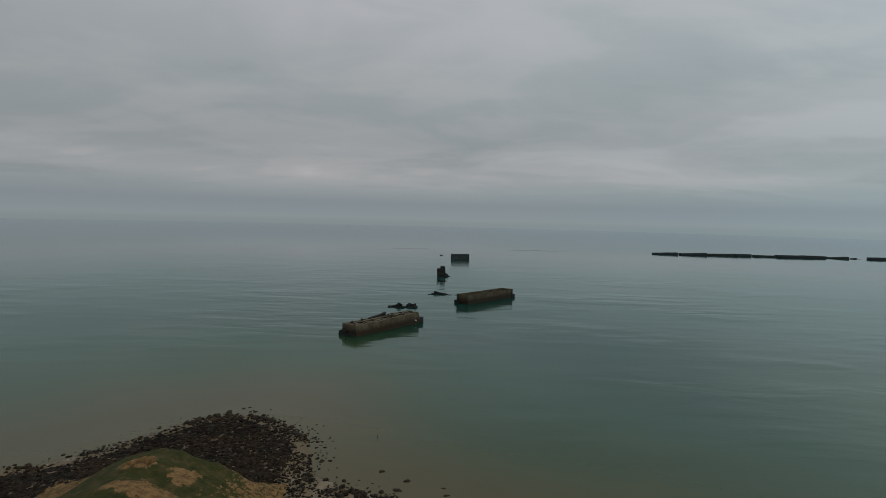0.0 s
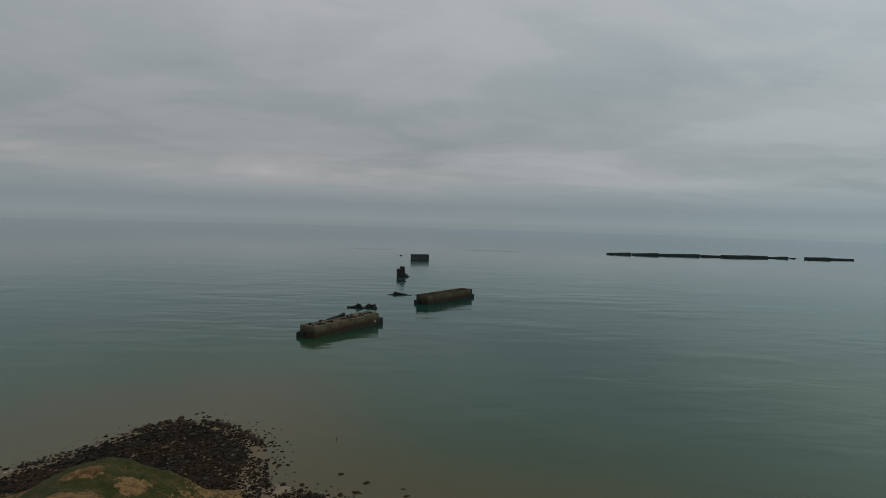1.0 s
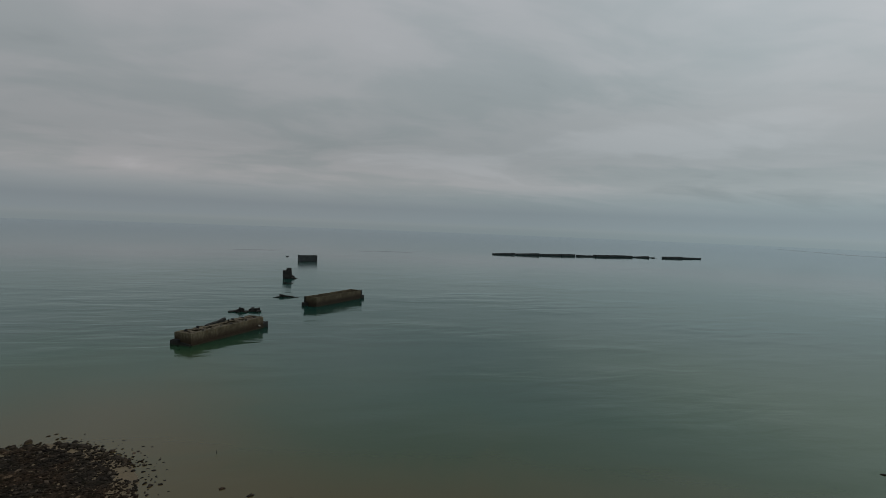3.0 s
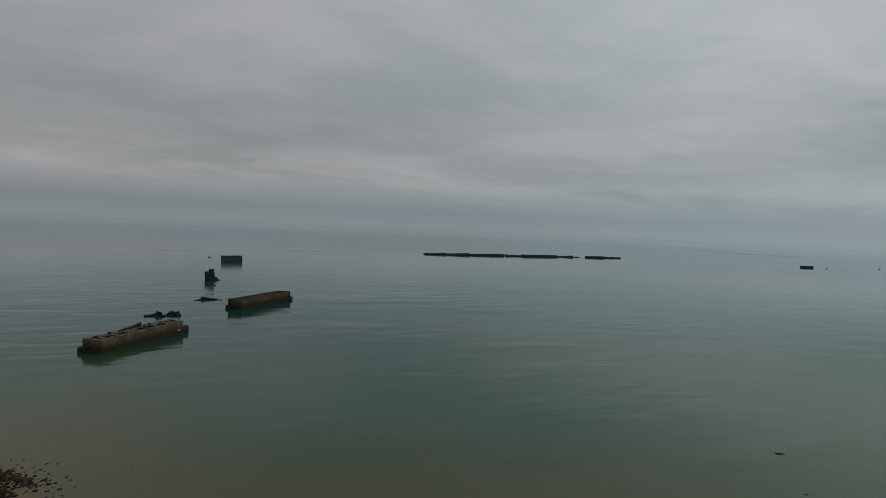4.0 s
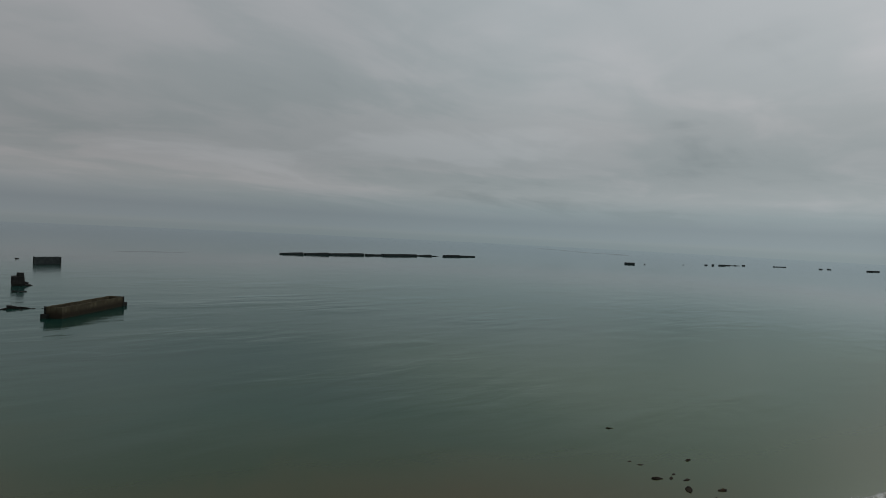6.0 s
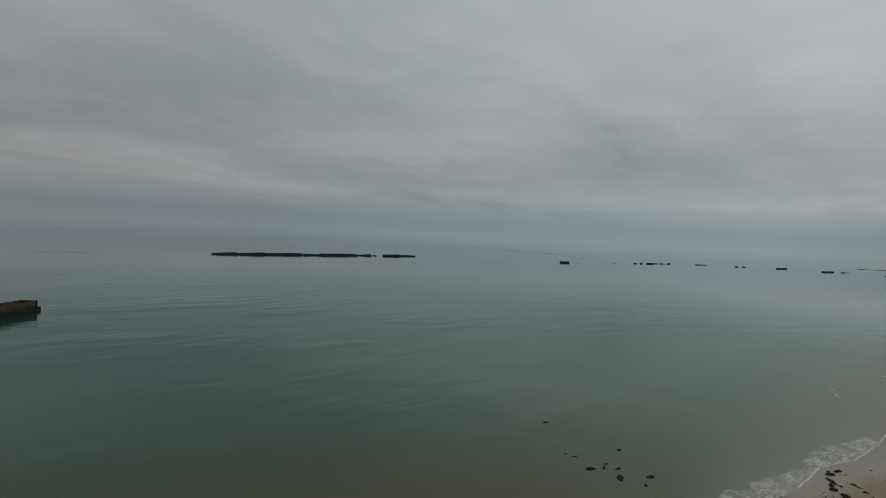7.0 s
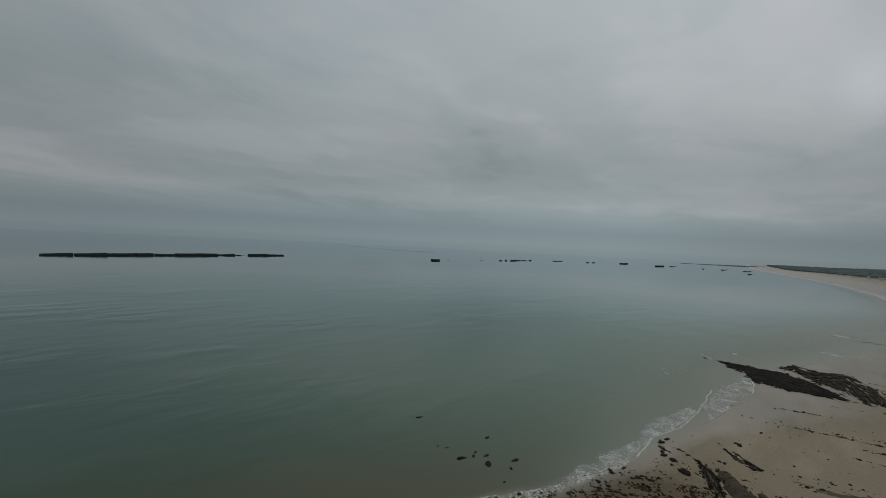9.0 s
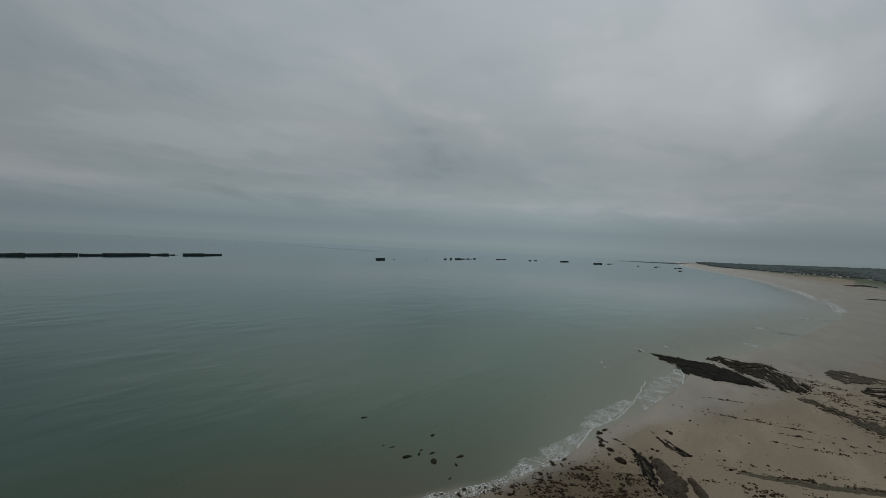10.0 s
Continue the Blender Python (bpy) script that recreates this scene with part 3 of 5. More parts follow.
def caisson(x, y, heading, length, width, top, label, group, mat, seed=0, bays=6, deck=0.0, chip=0.5, sag=0.0, fine=1.6, skirt=0.0, steps=(), posts=False):
    """A sunken harbour caisson standing on the sea bed; x, y: its middle. sag: how much lower one end stands. deck: share of the bays still roofed."""
    rng = random.Random(seed)
    bed = float(land(x, y)) - 0.4
    ob = root("harbour_caisson", x, y, 0, heading, label, "caisson", group)
    ob.matrix_world = ob.matrix_world @ pose(0, 0, 0, 0, sag, 0)
    h, w, th = length / 2, width / 2, 0.9
    n = max(4, int(length / fine))
    m = max(3, int(width / fine))
    low = max(2, int((top - bed) / fine))
    part("side_wall", worn_box((-h, h, -w, -w + th, bed, top), (n, 1, low), mat, seed, 0.14, chip), ob)
    part("side_wall", worn_box((-h, h, w - th, w, bed, top), (n, 1, low), mat, seed + 1, 0.14, chip * 1.4), ob)
    part("end_wall", worn_box((-h - 0.003, -h + th, -w + th, w - th, bed, top + 0.1), (1, m, low), mat, seed + 2, 0.1, chip * 0.6), ob)
    part("end_wall", worn_box((h - th, h + 0.003, -w + th, w - th, bed, top + 0.1), (1, m, low), mat, seed + 3, 0.1, chip * 0.6), ob)
    step = (length - 2 * th) / bays
    for k in range(1, bays):
        cx = -h + th + step * k
        part("cross_wall", worn_box((cx - 0.3, cx + 0.3, -w + th, w - th, bed, top - (0.5 if deck else 2.2) - rng.random()), (1, m, 3), mat, seed + 4 + k, 0.1, chip), ob)
    for k in range(bays):
        if rng.random() < deck:
            ax, bx = -h + th + step * k + 0.3, -h + th + step * (k + 1) - 0.3
            z = top - 0.1 - 0.2 * rng.random()
            gap = rng.uniform(0.2, 0.4) * width
            part("deck_slab", worn_box((ax, bx, -w + th, -gap / 2, z - 0.4, z), (4, 3, 1), DECK if mat is CONCRETE else mat, seed + 20 + k, 0.16, 0.3), ob)
            part("deck_slab", worn_box((ax, bx, gap / 2, w - th, z - 0.4, z), (4, 3, 1), DECK if mat is CONCRETE else mat, seed + 40 + k, 0.16, 0.3), ob)
            if rng.random() < 0.75:
                part("deck_slab", worn_box((ax, ax + step * rng.uniform(0.35, 0.55), -gap / 2, gap / 2, z - 0.4, z - 0.05), (2, 2, 1), DECK if mat is CONCRETE else mat, seed + 60 + k, 0.12, 0.3), ob)
    for out, y0, y1, tall in steps:
        a, b = sorted((math.copysign(h, out), math.copysign(h, out) + out))
        part("end_ledge", worn_box((a, b, y0 * w, y1 * w, bed, tall), (3, max(3, int((y1 - y0) * w / 1.2)), 3), CONCRETE_BLACK, seed + 80 + int(out * 3 + y0 * 5), 0.3, 0.6), ob, "dark weedy concrete ledge")
    if posts:
        for s, r in ((-1, 1), (1, -1)):
            part("corner_post", worn_box((s * h - 0.5, s * h + 0.5, r * w - 0.5, r * w + 0.5, bed, top + 0.25), (2, 2, low), CONCRETE_BLACK, seed + 120 + 2 * s + r, 0.12, 0.3), ob, "dark stained corner post")
    if skirt:
        for s in (-1, 1):
            a, b = sorted((s * w, s * (w + skirt)))
            part("foot_ledge", worn_box((-h, h, a, b, bed, top * 0.2), (n, 1, 2), mat, seed + 90 + s, 0.25, 0.5), ob)
    return ob


def heading(x0, y0, x1, y1):
    return math.degrees(math.atan2(x1 - x0, y1 - y0))


# ---- the two near caissons ----
near = caisson(-37.4, 341.8, 36.2, 60, 12, 7.1, "broken brown concrete harbour caisson with holed deck, standing in shallow sea", "sunken caissons", CONCRETE, 3, 14, 1.0, 0.6, -0.4, 1.3, 0.5,
               [(-1.8, 0.3, 1.2, 3.3), (-1.4, -1.0, 0.3, 1.7), (4.8, -1.0, 0.8, 3.3)])
part("fallen_wall", worn_box((-8.5, 7.0, -0.9, 0.3, -1.6, 1.5), (14, 1, 3), CONCRETE_BLACK, 77, 0.22, 0.6, pose(0.5, 5.2, 7.1, 24, -7, 0)), near, "broken wall slab leaning over the deck")
caisson(40.3, 473.9, 41.6, 65, 12.1, 7.9, "open-topped brown concrete harbour caisson standing in the sea", "sunken caissons", CONCRETE_NEXT, 11, 4, 0.0, 0.3, 0.0, 1.6, 0.0,
        [(-2.4, 0.5, 1.25, 2.9), (4.8, -1.05, 0.6, 3.2)], True)

for k, (px, py, ln, wd, tall) in enumerate([(-25, 3, 1.6, 0.8, 0.9), (-19, -3.6, 1.2, 0.9, 0.6), (-15, 4.4, 2.2, 0.6, 1.0), (-9, 3.8, 1.4, 1.0, 0.8), (-6, -4.2, 1.0, 0.8, 0.6), (3, -3.7, 1.8, 0.7, 0.5), (9, 3.6, 1.3, 1.0, 0.9), (14, 4.6, 2.4, 0.6, 0.8), (16, -4.2, 1.1, 0.9, 0.7), (21, 3.2, 1.5, 1.1, 0.6), (25, -3.0, 1.2, 0.8, 0.7)]):
    part("loose_block", worn_box((-ln / 2, ln / 2, -wd / 2, wd / 2, -0.3, tall), (2, 2, 2), CONCRETE_BLACK, 200 + k, 0.3, 0.3, pose(px, py, 6.9, 6, -5, k * 37)), near)

part("pale_block", worn_box((-0.6, 0.6, -0.5, 0.5, -0.45, 0.45), (2, 2, 2), PALE, 205, 0.2, 0.2, pose(25.5, -6.6, 2.1, 8, 20, 12)), near, "pale broken block of concrete")

# ---- wreckage between them ----
def rubble(x, y, turn, pieces, label, seed, mat=CONCRETE_BLACK):
    """Broken slabs lying awash. pieces: x, y, length, width, top, pitch, turn of each."""
    ob = root("concrete_wreckage", x, y, 0, turn, label, "wreckage")
    bed = float(land(x, y))
    for k, (px, py, ln, wd, top, lean, rz) in enumerate(pieces):
        cells = (max(3, int(ln / 1.5)), max(2, int(wd / 1.5)), 2)
        part("broken_slab", worn_box((-ln / 2, ln / 2, -wd / 2, wd / 2, bed if k == 0 else -1.5, top), cells, mat, seed + k, 0.5, 1.0, pose(px, py, 0, 0, lean, rz)), ob)
    return ob


rubble(-31.5, 426, 88, [(0, 0, 19, 2.6, 0.8, 0, 3), (-6.5, 0, 8, 3.4, 1.5, -13, 8), (-2, 2, 4, 3, 2.9, 9, -12), (4, 0, 6, 3, 1.5, -12, 14), (7.5, 2, 8, 3.0, 2.5, -5, 6), (5.5, 3, 2, 2, 3.0, 14, 40), (-9.5, -1, 3, 2, 1.0, 0, 40), (1, -3.5, 4, 2, 1.1, 10, 60), (10.5, -3, 3, 2, 1.4, 8, 30), (-4, -3, 2.4, 1.6, 1.3, -6, 15)], "dark broken concrete slabs lying awash behind a caisson", 31)
rubble(-2, 503, 97, [(-7.5, -1, 6, 2.5, 0.9, -7, 5), (-3.5, 2, 3, 2.2, 2.6, -4, 0), (2.5, 1, 13, 1.5, 1.5, 6, -5), (12, -2, 11, 0.9, 0.35, 1.5, -10), (4, -7, 1.6, 1.4, 0.8, 4, 20)], "low dark line of concrete wreckage awash in the sea", 41)
rubble(0, 610, 80, [(-2.5, 2, 3, 2, 1.6, 8, 0), (1.5, -1, 6, 2.5, 0.8, -5, 12), (5, 0, 2, 1.6, 1.4, 6, 30)], "small dark wreckage awash in the sea", 51)
rubble(-1.5, 1046, 90, [(0, 0, 5, 3, 1.3, 3, 0)], "small dark rock of wreckage awash", 55)

stump = root("caisson_stump", 0.5, 668, 0, 90, "tall dark stump of a collapsed concrete caisson", "caisson")
part("block", worn_box((-6.0, 4.4, -6, 6, -5, 9.3), (8, 8, 8), CONCRETE_BLACK, 61, 0.45, 0.8, Matrix.Shear("XY", 4, (-0.05, 0.0))), stump)
part("upper_block", worn_box((-2.2, 3.6, -3, 3, 8.6, 12.4), (4, 4, 3), CONCRETE_BLACK, 62, 0.3, 0.5), stump)
part("fallen_slab", worn_box((-6, 5, -4, 4, -2, 1.2), (7, 5, 2), CONCRETE_BLACK, 63, 0.4, 0.6, pose(6.5, -5, 0, 0, 14, 0)), stump)
part("buttress", worn_box((-1.6, 1.8, -3, 3, -3, 3.4), (4, 4, 3), CONCRETE_BLACK, 64, 0.4, 0.8, pose(5.0, -1, 0, 0, 12, 0)), stump)

caisson(32, 938, 78, 29, 13, 10.6, "square dark weed-covered concrete caisson out at sea", "sunken caissons", CONCRETE_DARK, 71, 3, 0.8, 0.5, 0, 2.2, posts=True)

# ---- the long breakwater of caissons far out ----
LINE = "dark weed-covered concrete caisson in a long breakwater"
WEST = [(499, 555, 3.9, -2.2), (561, 621, 4.7, -2.2), (628, 687, 4.3, -0.6), (690, 730, 4.9, -0.2), (737, 785, 3.4, 1.3), (788, 849, 4.9, 0.0),
        (852, 906, 4.9, 0.8), (913, 959, 3.3, -2.8), (1008, 1066, 4.7, -0.6), (1069, 1130, 3.3, 0.7)]
for k, (a, b, top, sag) in enumerate(WEST):
    caisson((a + b) / 2 * 1.02, 1275 - 4 * math.sin(k * 1.7), 90 + 1.5 * math.sin(k * 2.1), (b - a) * 1.02, 16, top + 0.3, LINE, "breakwater caissons", CONCRETE_DARK, 100 + k * 7, 4, 0.9, 0.8, sag, 4.0)
rubble(991, 1273, 92, [(0, 0, 14, 4, 2.0, -3, 0), (12, 0, 10, 3, 0.6, 0, 0)], "low dark wreckage trailing off a breakwater", 91)

# ---- single caissons and wrecks further along the bay ----
EAST = [(1585.5, 979.0, 36, 12, 5.2, 98), (2018.5, 928, 9, 7, 3.4, 98), (2065, 923.6, 7, 6, 4.6, 98), (2116, 912, 34, 9, 4.2, 99), (2173.5, 910.8, 9, 6, 3.0, 98), (2225.4, 909.6, 9, 6, 3.2, 98),
        (2291, 904.4, 12, 7, 3.6, 98), (2476.7, 836.9, 84, 9, 2.4, 99), (2560, 715, 12, 8, 3.2, 100), (2620, 703, 13, 8, 3.2, 100), (2763.8, 588.2, 78, 12, 4.4, 102), (2732, 413.8, 78, 12, 4.6, 105)]
for k, (x, y, length, width, top, turn) in enumerate(EAST):
    caisson(x, y, turn, length, width, top, "dark ruined harbour caisson far out in the bay", "far caissons", CONCRETE_DARK, 300 + k * 5, 3, 0.8, 1.2, 0.0, 5.0)
for k, (x, y, length) in enumerate([(2188.9, 906.9, 70), (2843.1, 369.4, 60), (2761.5, 226.4, 10), (2828.2, 141.5, 80), (2791.7, 55.7, 34), (2831.7, 38.1, 40), (2395.6, 29.7, 40), (1650, 962, 2.2), (1880, 946, 2)]):
    rubble(x, y, 100, [(0, 0, length * 1.4, min(6, length), 1.5, 0, 0), (-length * 0.4, 0, length * 0.3, min(6, length), min(2.6, 0.4 * length), 0, 0)], "low dark wreckage awash far along the bay", 400 + k * 3)


# ---- rocks ----
def boulder_shapes(count, detail, seed):
    """Unit boulders: rounded, flattened and lumpy."""
    shapes = []
    for k in range(count):
        bm = bmesh.new()
        bmesh.ops.create_icosphere(bm, subdivisions=detail, radius=1)
        for v in bm.verts:
            d = v.co.normalized()
            v.co = d * (1 + 0.42 * noise.noise(d * 1.3 + Vector((seed, k * 4.1, 0))) + 0.16 * noise.noise(d * 3.1 + Vector((k * 2.2, seed, 7))))
            v.co.z = max(v.co.z * 0.62, -0.3)
        bm.verts.ensure_lookup_table()
        shapes.append((np.array([v.co[:] for v in bm.verts]), [[v.index for v in f.verts] for f in bm.faces]))
        bm.free()
    return shapes


ROUGH, FINE = boulder_shapes(9, 1, 3), boulder_shapes(8, 3, 8)


def scattered(name, spots, mat, label, category, flat=True):
    """Many loose stones as one object. spots: x, y, size, stretch, turn of each."""
    verts, faces, n = [], [], 0
    for k, (x, y, size, stretch, turn) in enumerate(spots):
        shape, tris = ROUGH[k % len(ROUGH)]
        c, s = math.cos(turn), math.sin(turn)
        v = shape * (size * stretch, size / stretch, size)
        z = max(float(SPOT_Z[k]), -0.6) if len(SPOT_Z) else 0
        verts.append(np.stack([x + c * v[:, 0] - s * v[:, 1], y + s * v[:, 0] + c * v[:, 1], z + v[:, 2] + 0.16 * size], -1))
        faces += [[i + n for i in f] for f in tris]
        n += len(shape)
    ob = new(name, raw_mesh(name, np.concatenate(verts), faces, mat, flat))
    return tagged(ob, label, category, kind="stuff")


rng = np.random.default_rng(5)
# the boulder apron round the foot of the headland
bx, by = rng.uniform(-128, -8, 90000), rng.uniform(105, 205, 90000)
bd = inland(bx, by)
keep = np.where(bd > 0, np.exp(-np.maximum(bd - 34, 0) / 8), np.exp(bd / np.where(bx > -62, 3.4, 2.4)) * 0.42)
keep *= np.where(bx > -34, np.clip((11 - bd) / 7, 0, 1), 1)
lump = np.array([noise.noise(Vector((x * 0.09, y * 0.09, 3))) for x, y in zip(bx, by)])
keep *= np.where(bd < 5, np.clip(0.55 + lump * 1.6, 0.1, 1), 1)
keep *= 1 - 0.6 * np.exp(-((bx + 38) / 4) ** 2 - ((by - 143) / 6) ** 2)
ok = rng.random(90000) < keep
bx, by = bx[ok][:17000], by[ok][:17000]
SPOT_Z = land(bx, by)
size = rng.lognormal(-1.08, 0.48, len(bx)).clip(0.14, 1.0) * np.where(bx < -92, 0.65, np.where(bx > -58, 0.72, 0.85)) * np.where(inland(bx, by) < 6, np.where(inland(bx, by) < 0, 1.1, 1.3), 1.0)
rim = np.argsort(-(size + rng.uniform(0, 0.3, len(bx))) * (inland(bx, by) < 3.5))[:170]
RIM = list(zip(bx[rim], by[rim], size[rim]))
ok = np.ones(len(bx), bool)
ok[rim] = False
bx, by, size, SPOT_Z = bx[ok], by[ok], size[ok], SPOT_Z[ok]
scattered("boulder_apron", list(zip(bx, by, size, rng.uniform(0.9, 1.5, len(bx)), rng.uniform(0, 6.3, len(bx)))), ROCK, "dark weed-covered boulders round the foot of a headland", "boulders")

# the dark shingle that they lie in
def boulder_bed():
    xs, ys = np.arange(-128, -24, 1.1), np.arange(104, 196, 1.1)
    x, y = np.meshgrid(xs, ys, indexing="ij")
    d = inland(x, y)
    rough = np.array([noise.noise(Vector((p * 0.5, q * 0.5, 3))) + 0.6 * noise.noise(Vector((p * 1.3, q * 1.3, 6))) for p, q in zip(x.ravel(), y.ravel())]).reshape(x.shape)
    inside = np.clip((d - 1.5) / 4, 0, 1) * np.clip((-39 - x) / 5, 0, 1)
    z = land(x, y) + 0.05 * inside + 0.14 * rough * inside - 0.5 * (1 - inside)
    me = raw_mesh("boulder_bed", np.stack([x, y, z], -1).reshape(-1, 3), grid_faces(len(xs), len(ys)), ROCK, True)
    return tagged(new("boulder_bed", me), "dark shingle between weed-covered boulders", "shingle", kind="stuff")


boulder_bed()

# stones strewn over the near beach
sx, sy = rng.uniform(112, 400, 160000), rng.uniform(-120, 72, 160000)
sd = inland(sx, sy)


def patch(px, py, along, across, turn):
    c, s = math.cos(radians(turn)), math.sin(radians(turn))
    u, v = (sx - px) * c + (sy - py) * s, -(sx - px) * s + (sy - py) * c
    return np.exp(-(u / along) ** 2 - (v / across) ** 2)


lump = np.array([noise.noise(Vector((x * 0.10, y * 0.10, 9))) + 0.6 * noise.noise(Vector((x * 0.3, y * 0.3, 2))) for x, y in zip(sx, sy)])
keep = 1.6 * patch(162, 27, 28, 11, -42) + 3.0 * patch(152, 24, 20, 9, -45) + 0.8 * patch(188, -30, 16, 4.5, -80) + 0.7 * patch(134, 56, 16, 4, -40) + 0.35 * patch(182, 12, 14, 9, -30)
keep += 0.5 * patch(245, -55, 14, 2, -85) + 0.6 * patch(212, -45, 22, 2.5, -83) + 0.35 * patch(270, -30, 20, 2, -85) + 1.2 * patch(300, -76, 34, 8, 18) + 0.7 * patch(350, -78, 40, 12, 20) + 0.5 * patch(300, -100, 40, 10, 25)
keep += 4 * patch(267.5, -32, 20, 0.8, -100) + 4 * patch(240, -50, 13, 0.9, -95) + 4 * patch(299, -25, 10, 0.7, -91) + 3 * patch(252, -62, 16, 0.9, -96) + 2.5 * patch(205, -48, 24, 1.6, -80)
keep = keep * np.clip(0.22 + lump * 1.7, 0.02, 1) + 0.006 * np.clip(lump * 3, 0, 1)
ok = (rng.random(160000) < keep * 0.8) & (sd > -4)
sx, sy = sx[ok], sy[ok]
SPOT_Z = land(sx, sy)
size = rng.lognormal(-1.52, 0.5, len(sx)).clip(0.1, 0.7)
big = np.argsort(-size)[:130]
STREWN = list(zip(sx[big], sy[big], size[big]))
ok = np.ones(len(sx), bool)
ok[big] = False
sx, sy, size, SPOT_Z = sx[ok], sy[ok], size[ok], SPOT_Z[ok]
scattered("beach_stones", list(zip(sx, sy, size, rng.uniform(0.8, 1.5, len(sx)), rng.uniform(0, 6.3, len(sx)))), STONE, "small dark stones strewn over wet sand", "stones")

STONE_MESH = [raw_mesh("boulder", v, f, ROCK) for v, f in FINE]


BEACH_MESH = [raw_mesh("boulder", v, f, DARK_STONE) for v, f in FINE]


def boulder(x, y, size, stretch=1.2, turn=0.0, sink=0.0, label="dark weed-covered boulder standing in shallow water", meshes=STONE_MESH, group="boulders in the shallows", tall=1.0):
    k = int(abs(x * 7 + y * 3)) % len(meshes)
    ob = new("boulder", meshes[k])
    ob.matrix_world = Matrix.LocRotScale((x, y, float(land(x, y)) + 0.25 * size * tall - sink), Euler((0, 0, radians(turn))), (size * stretch, size / stretch, size * tall))
    return tagged(ob, label, "boulder", group)


for x, y, size, stretch, turn in [(153.3, 80.5, 1.7, 1.4, 150), (154.8, 71.2, 2.1, 1.1, 30), (163.4, 65.1, 1.7, 1.3, 160), (175.7, 81.9, 1.4, 1.3, 0), (158.3, 88.9, 1.4, 1.4, 150),
                                  (157.6, 78.1, 1.1, 1.3, 20), (160.8, 74.7, 1.3, 1.4, 170), (160.9, 79.1, 0.9, 1.2, 0), (156.3, 63.6, 1.0, 1.2, 40), (146, 61.3, 0.9, 1.3, 0),
                                  (178.4, 114.2, 2.0, 1.5, 150), (157.5, 92.3, 1.2, 1.4, 150), (2, 137.8, 0.8, 1.4, 170), (11.9, 138.9, 0.7, 1.3, 0), (19.2, 139.2, 0.8, 1.4, 170),
                                  (2.7, 134.1, 0.9, 1.2, 20), (57.6, 138.9, 0.9, 1.3, 0), (-61.9, 198.9, 0.5, 1.4, 0), (-70.4, 193.9, 0.65, 1.5, 10), (-33.5, 166, 0.5, 1.3, 0)]:
    low = float(land(x, y)) + 0.17 * size
    boulder(x, y, 0.66 * size, stretch * 1.15, turn, low + (0.14 if y < 85 else 0.32) * size if x > 100 else 0.0, tall=1.05)


lay = random.Random(17)
for x, y, size in RIM:
    boulder(x, y, size, lay.uniform(0.95, 1.45), lay.uniform(0, 180), 0.1 * size, "black weed-covered boulder at the water's edge below a headland", STONE_MESH, "boulders round the headland", lay.uniform(0.8, 1.1))
for x, y, size in STREWN:
    boulder(x, y, size, lay.uniform(0.95, 1.4), lay.uniform(0, 180), 0.12 * size, "dark stone lying on wet beach sand", BEACH_MESH, "stones on the beach", lay.uniform(0.7, 1.0))


def reef(name, line, widths, tall, label, seed, mat=REEF, ragged=0.45):
    """A low ledge of rock along a line, with a broken edge and gaps. widths: half widths at the line's points."""
    line = np.array(line, float)
    run = np.concatenate([[0], np.cumsum(np.hypot(*np.diff(line, axis=0).T))])
    n = max(8, int(run[-1] / 0.7))
    m = max(7, int(2 * max(widths) / 0.6))
    s = np.linspace(0, run[-1], n)
    cx, cy = np.interp(s, run, line[:, 0]), np.interp(s, run, line[:, 1])
    w = np.interp(s, run, widths) * np.array([1 + 0.55 * noise.noise(Vector((v * 0.22, seed, 8))) + 0.3 * noise.noise(Vector((v * 0.8, seed, 3))) for v in s])
    dx, dy = np.gradient(cx), np.gradient(cy)
    ln = np.hypot(dx, dy)
    u = np.linspace(-1, 1, m)
    wob = np.array([noise.noise(Vector((v * 0.12, seed, 0))) for v in s]) * w * 0.6
    x = cx[:, None] - (dy / ln)[:, None] * (u[None] * w[:, None] + wob[:, None])
    y = cy[:, None] + (dx / ln)[:, None] * (u[None] * w[:, None] + wob[:, None])
    base = land(x, y)
    z = np.zeros_like(x)
    for i in range(n):
        end = min(1.0, 6 * min(s[i], run[-1] - s[i]) / max(run[-1], 1) + 0.15)
        for j in range(m):
            q = Vector((x[i, j] * 0.16, y[i, j] * 0.16, seed * 2.3))
            r = 0.5 + 0.9 * noise.noise(q) + 0.7 * noise.noise(q * 3.3) + 0.5 * noise.noise(q * 8.0)
            shape = (1 - abs(u[j]) ** 2.2) * end
            z[i, j] = tall * (shape * (1 - ragged) + (r - 0.42) * ragged * 2.2 - 0.33 + 0.30 * shape)
    z = np.maximum(base, -0.3) + np.clip(z, -0.5, tall * 1.3)
    me = raw_mesh(name, np.stack([x, y, z], -1).reshape(-1, 3), grid_faces(n, m)[:, ::-1], mat, True)
    return tagged(new(name, me), label, "rock ledge")


